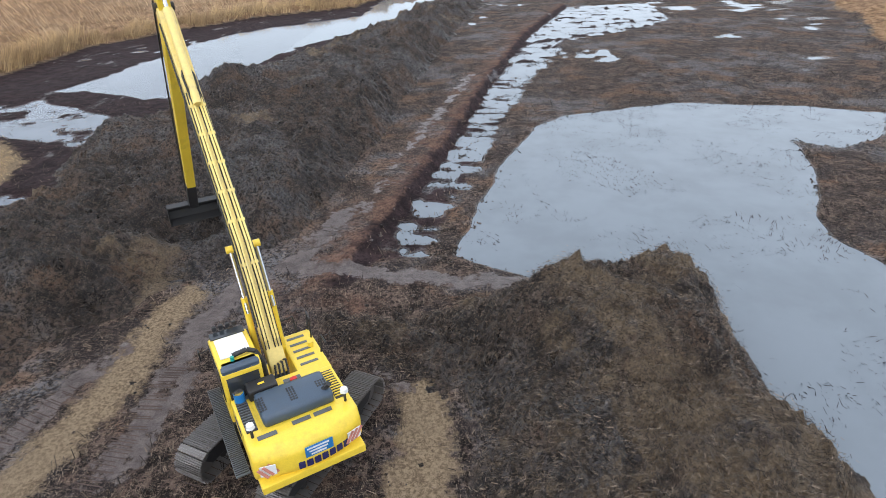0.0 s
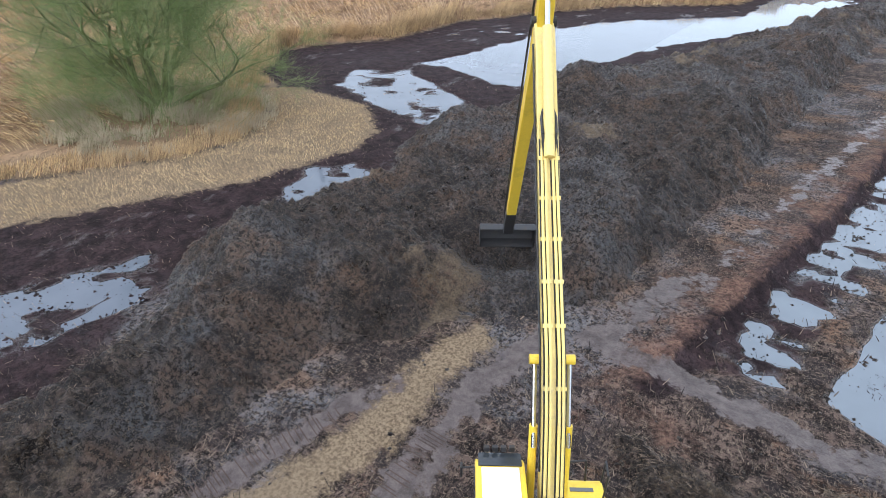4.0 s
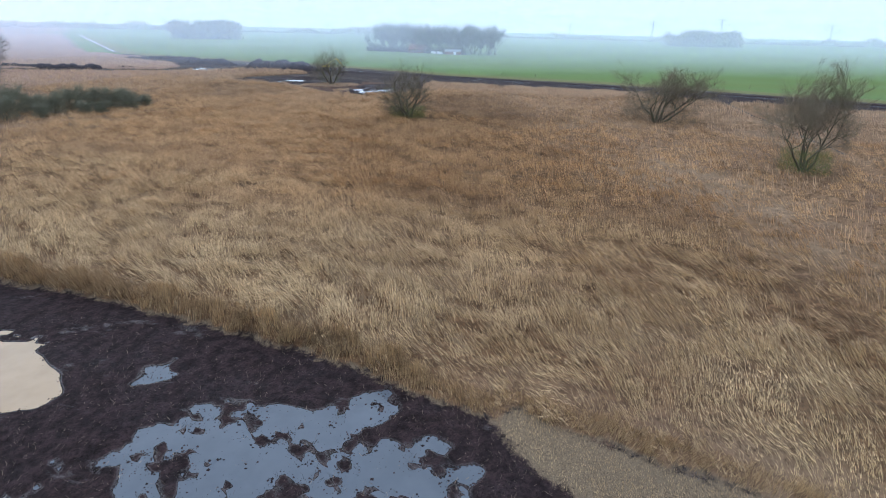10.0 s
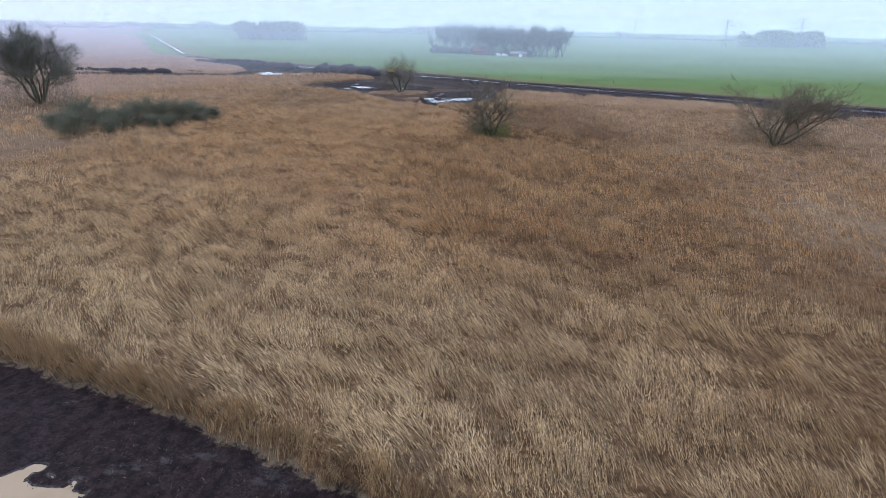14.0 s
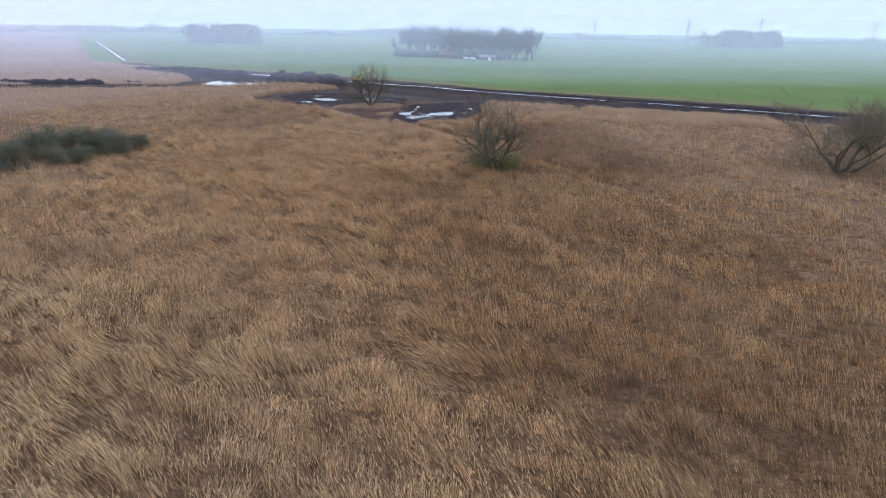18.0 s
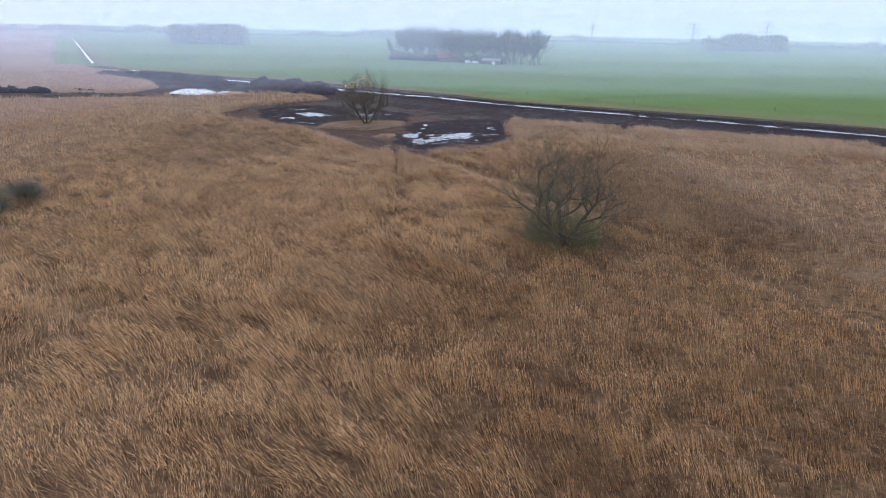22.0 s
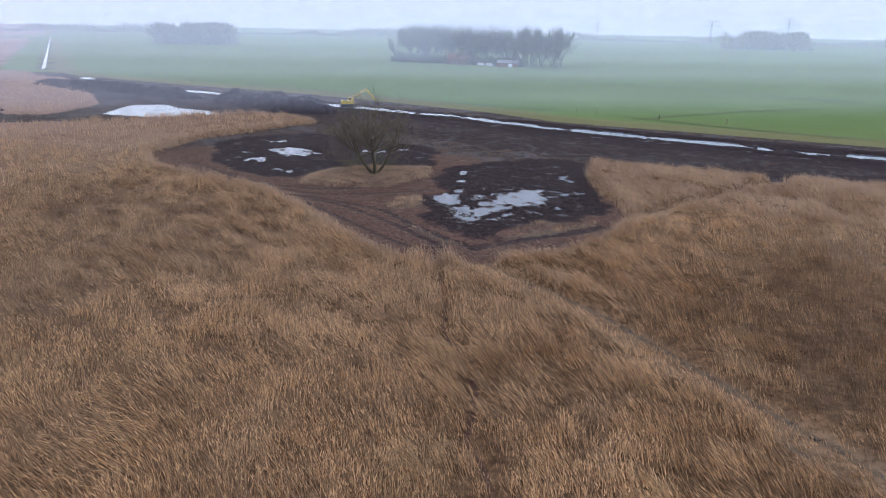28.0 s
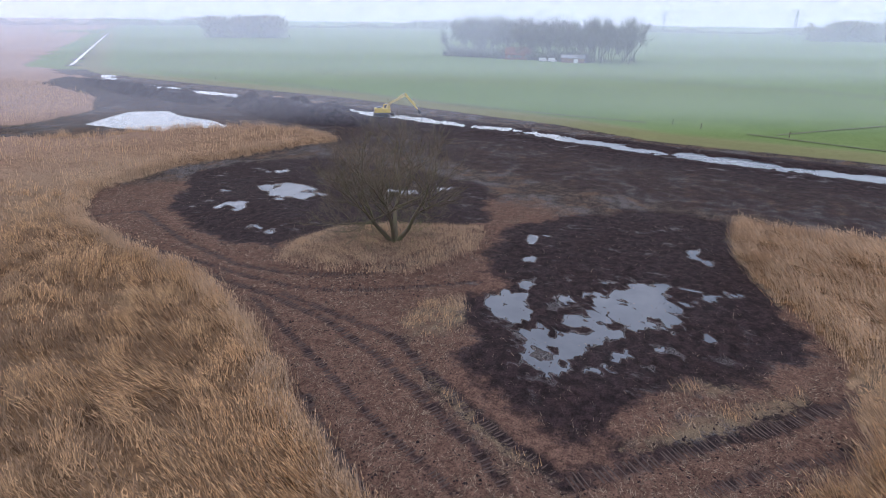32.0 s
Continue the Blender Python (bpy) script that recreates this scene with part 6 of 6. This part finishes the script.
    def along(u, w):
        p = foot + ax * (u * long) + nor * w
        return (p.y, p.z)

    top, bot = [(0, 0.18), (0.10, 0.42), (0.22, 0.78), (0.32, 0.88), (0.55, 0.60), (0.98, 0.20), (1.01, 0.0)], [(1.0, -0.18), (0.55, 0.06), (0.34, 0.26), (0.22, 0.20), (0.08, -0.16), (0, -0.2)]
    boom = part("boom", slab([along(u, w) for u, w in top] + [along(u, w) for u, w in bot], 0.44, bx, 0.035), M_FADED, ob, "long faded yellow boom with steel pipes")
    for s in (-1, 1):
        cyl = part("boom_cylinder", rod((bx + s * 0.34, 0.95, 1.55), (bx + s * 0.34, *along(0.20, 0.30)), 0.085, 12), M_YELLOW, ob)
        part("cylinder_rod", rod((bx + s * 0.34, *along(0.16, 0.22)), (bx + s * 0.34, *along(0.32, 0.55)), 0.05, 10), M_CHROME, cyl)
        part("boom_pin", rod((bx + s * 0.24, *along(0.32, 0.55)), (bx + s * 0.44, *along(0.32, 0.55)), 0.10, 14), M_YELLOW, boom)
    if full:
        for s in (-0.16, -0.08, 0.08, 0.16):
            part("pipe_line", pipe([(bx + s, *along(0.08, 0.44)), (bx + s, *along(0.22, 0.84)), (bx + s, *along(0.32, 0.94)), (bx + s, *along(0.55, 0.66)), (bx + s * 0.9, *along(0.72, 0.49))], 0.032, 6), M_FADED, boom)
        for s in (-0.205, -0.12, 0.035, 0.12, 0.20):
            part("hydraulic_hose", pipe([(bx + s, *along(0.06, 0.36)), (bx + s, *along(0.22, 0.80)), (bx + s, *along(0.32, 0.90)), (bx + s, *along(0.55, 0.62)), (bx + s * 0.9, *along(0.74, 0.44))], 0.016, 5), M_BLACK, boom)
        for u, w in ((0.27, 0.86), (0.38, 0.86), (0.46, 0.76), (0.54, 0.65), (0.62, 0.56), (0.70, 0.49)):
            for s in (-0.12, 0.12):
                part("pipe_clamp", box((0.19, 0.08, 0.07), (bx + s, *along(u, w)), 0.01, (math.degrees(math.atan2(ax.z, ax.y)), 0, 0)), M_FADED, boom)
        for k, s in enumerate((-0.10, 0.0, 0.10)):
            part("hydraulic_hose", pipe([(bx + s, *along(0.71, 0.50)), (bx + s * 1.4, *along(0.745, 0.62)), (bx + s * 1.5, *along(0.78, 0.52)), (bx + s, *along(0.80, 0.46))], 0.032, 6), M_BLACK, boom)
        for s in (-0.235, 0.235):
            for k in range(14):
                u = 0.50 + 0.022 * k
                part("mark_bar", box((0.012, 0.12, 0.13), (bx + s, *along(u, 0.33 - 0.5 * (u - 0.5) * 0.62)), 0, (math.degrees(math.atan2(ax.z, ax.y)), 0, 0)), M_NAVY, boom, "dark plain lettering bar")
        part("side_hose", pipe([(bx - 0.25, *along(0.12, 0.35)), (bx - 0.26, *along(0.32, 0.78)), (bx - 0.26, *along(0.6, 0.48)), (bx - 0.26, *along(0.95, 0.16))], 0.025, 6), M_BLACK, boom)
    stick_cyl = part("stick_cylinder", rod((bx, *along(0.70, 0.58)), (bx, *along(0.97, 0.50)), 0.115, 14), M_FADED, ob)
    sx = (wrist - tip).normalized()
    sn = Vector((0, -sx.z, sx.y))
    sn = sn if sn.z > 0 or sn.y > 0 else -sn
    reach = (wrist - tip).length

    def down(u, w):
        p = tip + sx * (u * reach) + sn * w
        return (p.y, p.z)

    stick = part("stick", slab([down(-0.10, 0.42), down(0.02, 0.48), down(0.5, 0.32), down(1.0, 0.14), down(1.01, -0.12), down(0.5, -0.08), down(0.0, -0.2), down(-0.08, 0.1)], 0.34, bx, 0.03), M_YELLOW, ob, "long tapering yellow stick")
    part("cylinder_rod", rod((bx, *along(0.97, 0.50)), (bx, *down(-0.08, 0.40)), 0.06, 12), M_CHROME, stick_cyl)
    part("stick_pin", rod((bx - 0.28, *down(0, 0.1)), (bx + 0.28, *down(0, 0.1)), 0.12, 14), M_BLACK, stick)
    if full:
        part("stick_hose", pipe([(bx - 0.21, *down(-0.05, 0.5)), (bx - 0.22, *down(0.4, 0.42)), (bx - 0.21, *down(0.92, 0.22))], 0.028, 6), M_BLACK, stick)
        part("grimy_end", slab([down(0.86, 0.20), down(1.0, 0.15), down(1.01, -0.13), down(0.86, -0.11)], 0.36, bx, 0.02), M_BLACK, stick, "stick end caked in dark mud")
    bc = part("bucket_cylinder", rod((bx, *down(0.45, 0.50)), (bx, *down(0.72, 0.42)), 0.075, 12), M_YELLOW, ob)
    part("cylinder_rod", rod((bx, *down(0.70, 0.42)), (bx, *down(0.95, 0.36)), 0.045, 10), M_CHROME, bc)
    # ditching bucket
    pts = [(0.0, 0.08), (0.30, 0.10), (0.62, -0.12), (0.74, -0.5), (0.60, -0.85), (0.22, -0.98), (0.20, -0.94), (0.55, -0.80), (0.68, -0.5), (0.57, -0.16), (0.28, 0.04), (0.0, 0.02)]
    w = 2.1 if full else 1.6
    bk = slab(pts, w, 0, 0.0)
    for s in (-1, 1):
        bk = slab([(0.0, 0.05), (0.30, 0.08), (0.62, -0.14), (0.72, -0.5), (0.58, -0.84), (0.22, -0.96)], 0.04, s * w / 2, 0.0, bk)
    bk = box((0.36, 0.3, 0.3), (0, 0.05, 0.12), 0.03, (0, 0, 0), bk)
    bucket = part("bucket", bk, M_BLACK, ob, "wide dark ditching bucket")
    bucket.matrix_basis = pose(bx, wrist.y, wrist.z - 0.05, bucket_turn, 0, 0)
    return ob


excavator("yellow long-reach excavator with muddy tracks digging peat", (-5.44, 10.73, ground_z(-5.4, 10.7) - 0.03), 122.5, 68.0, (7.0, 10.3), (13.0, 1.9), 10.0)
excavator("yellow excavator working behind the spoil mound", (-316, -153.5, 0.35), 112.0, 90.0, (5.4, 5.4), (8.6, 1.8), 0.0, False)
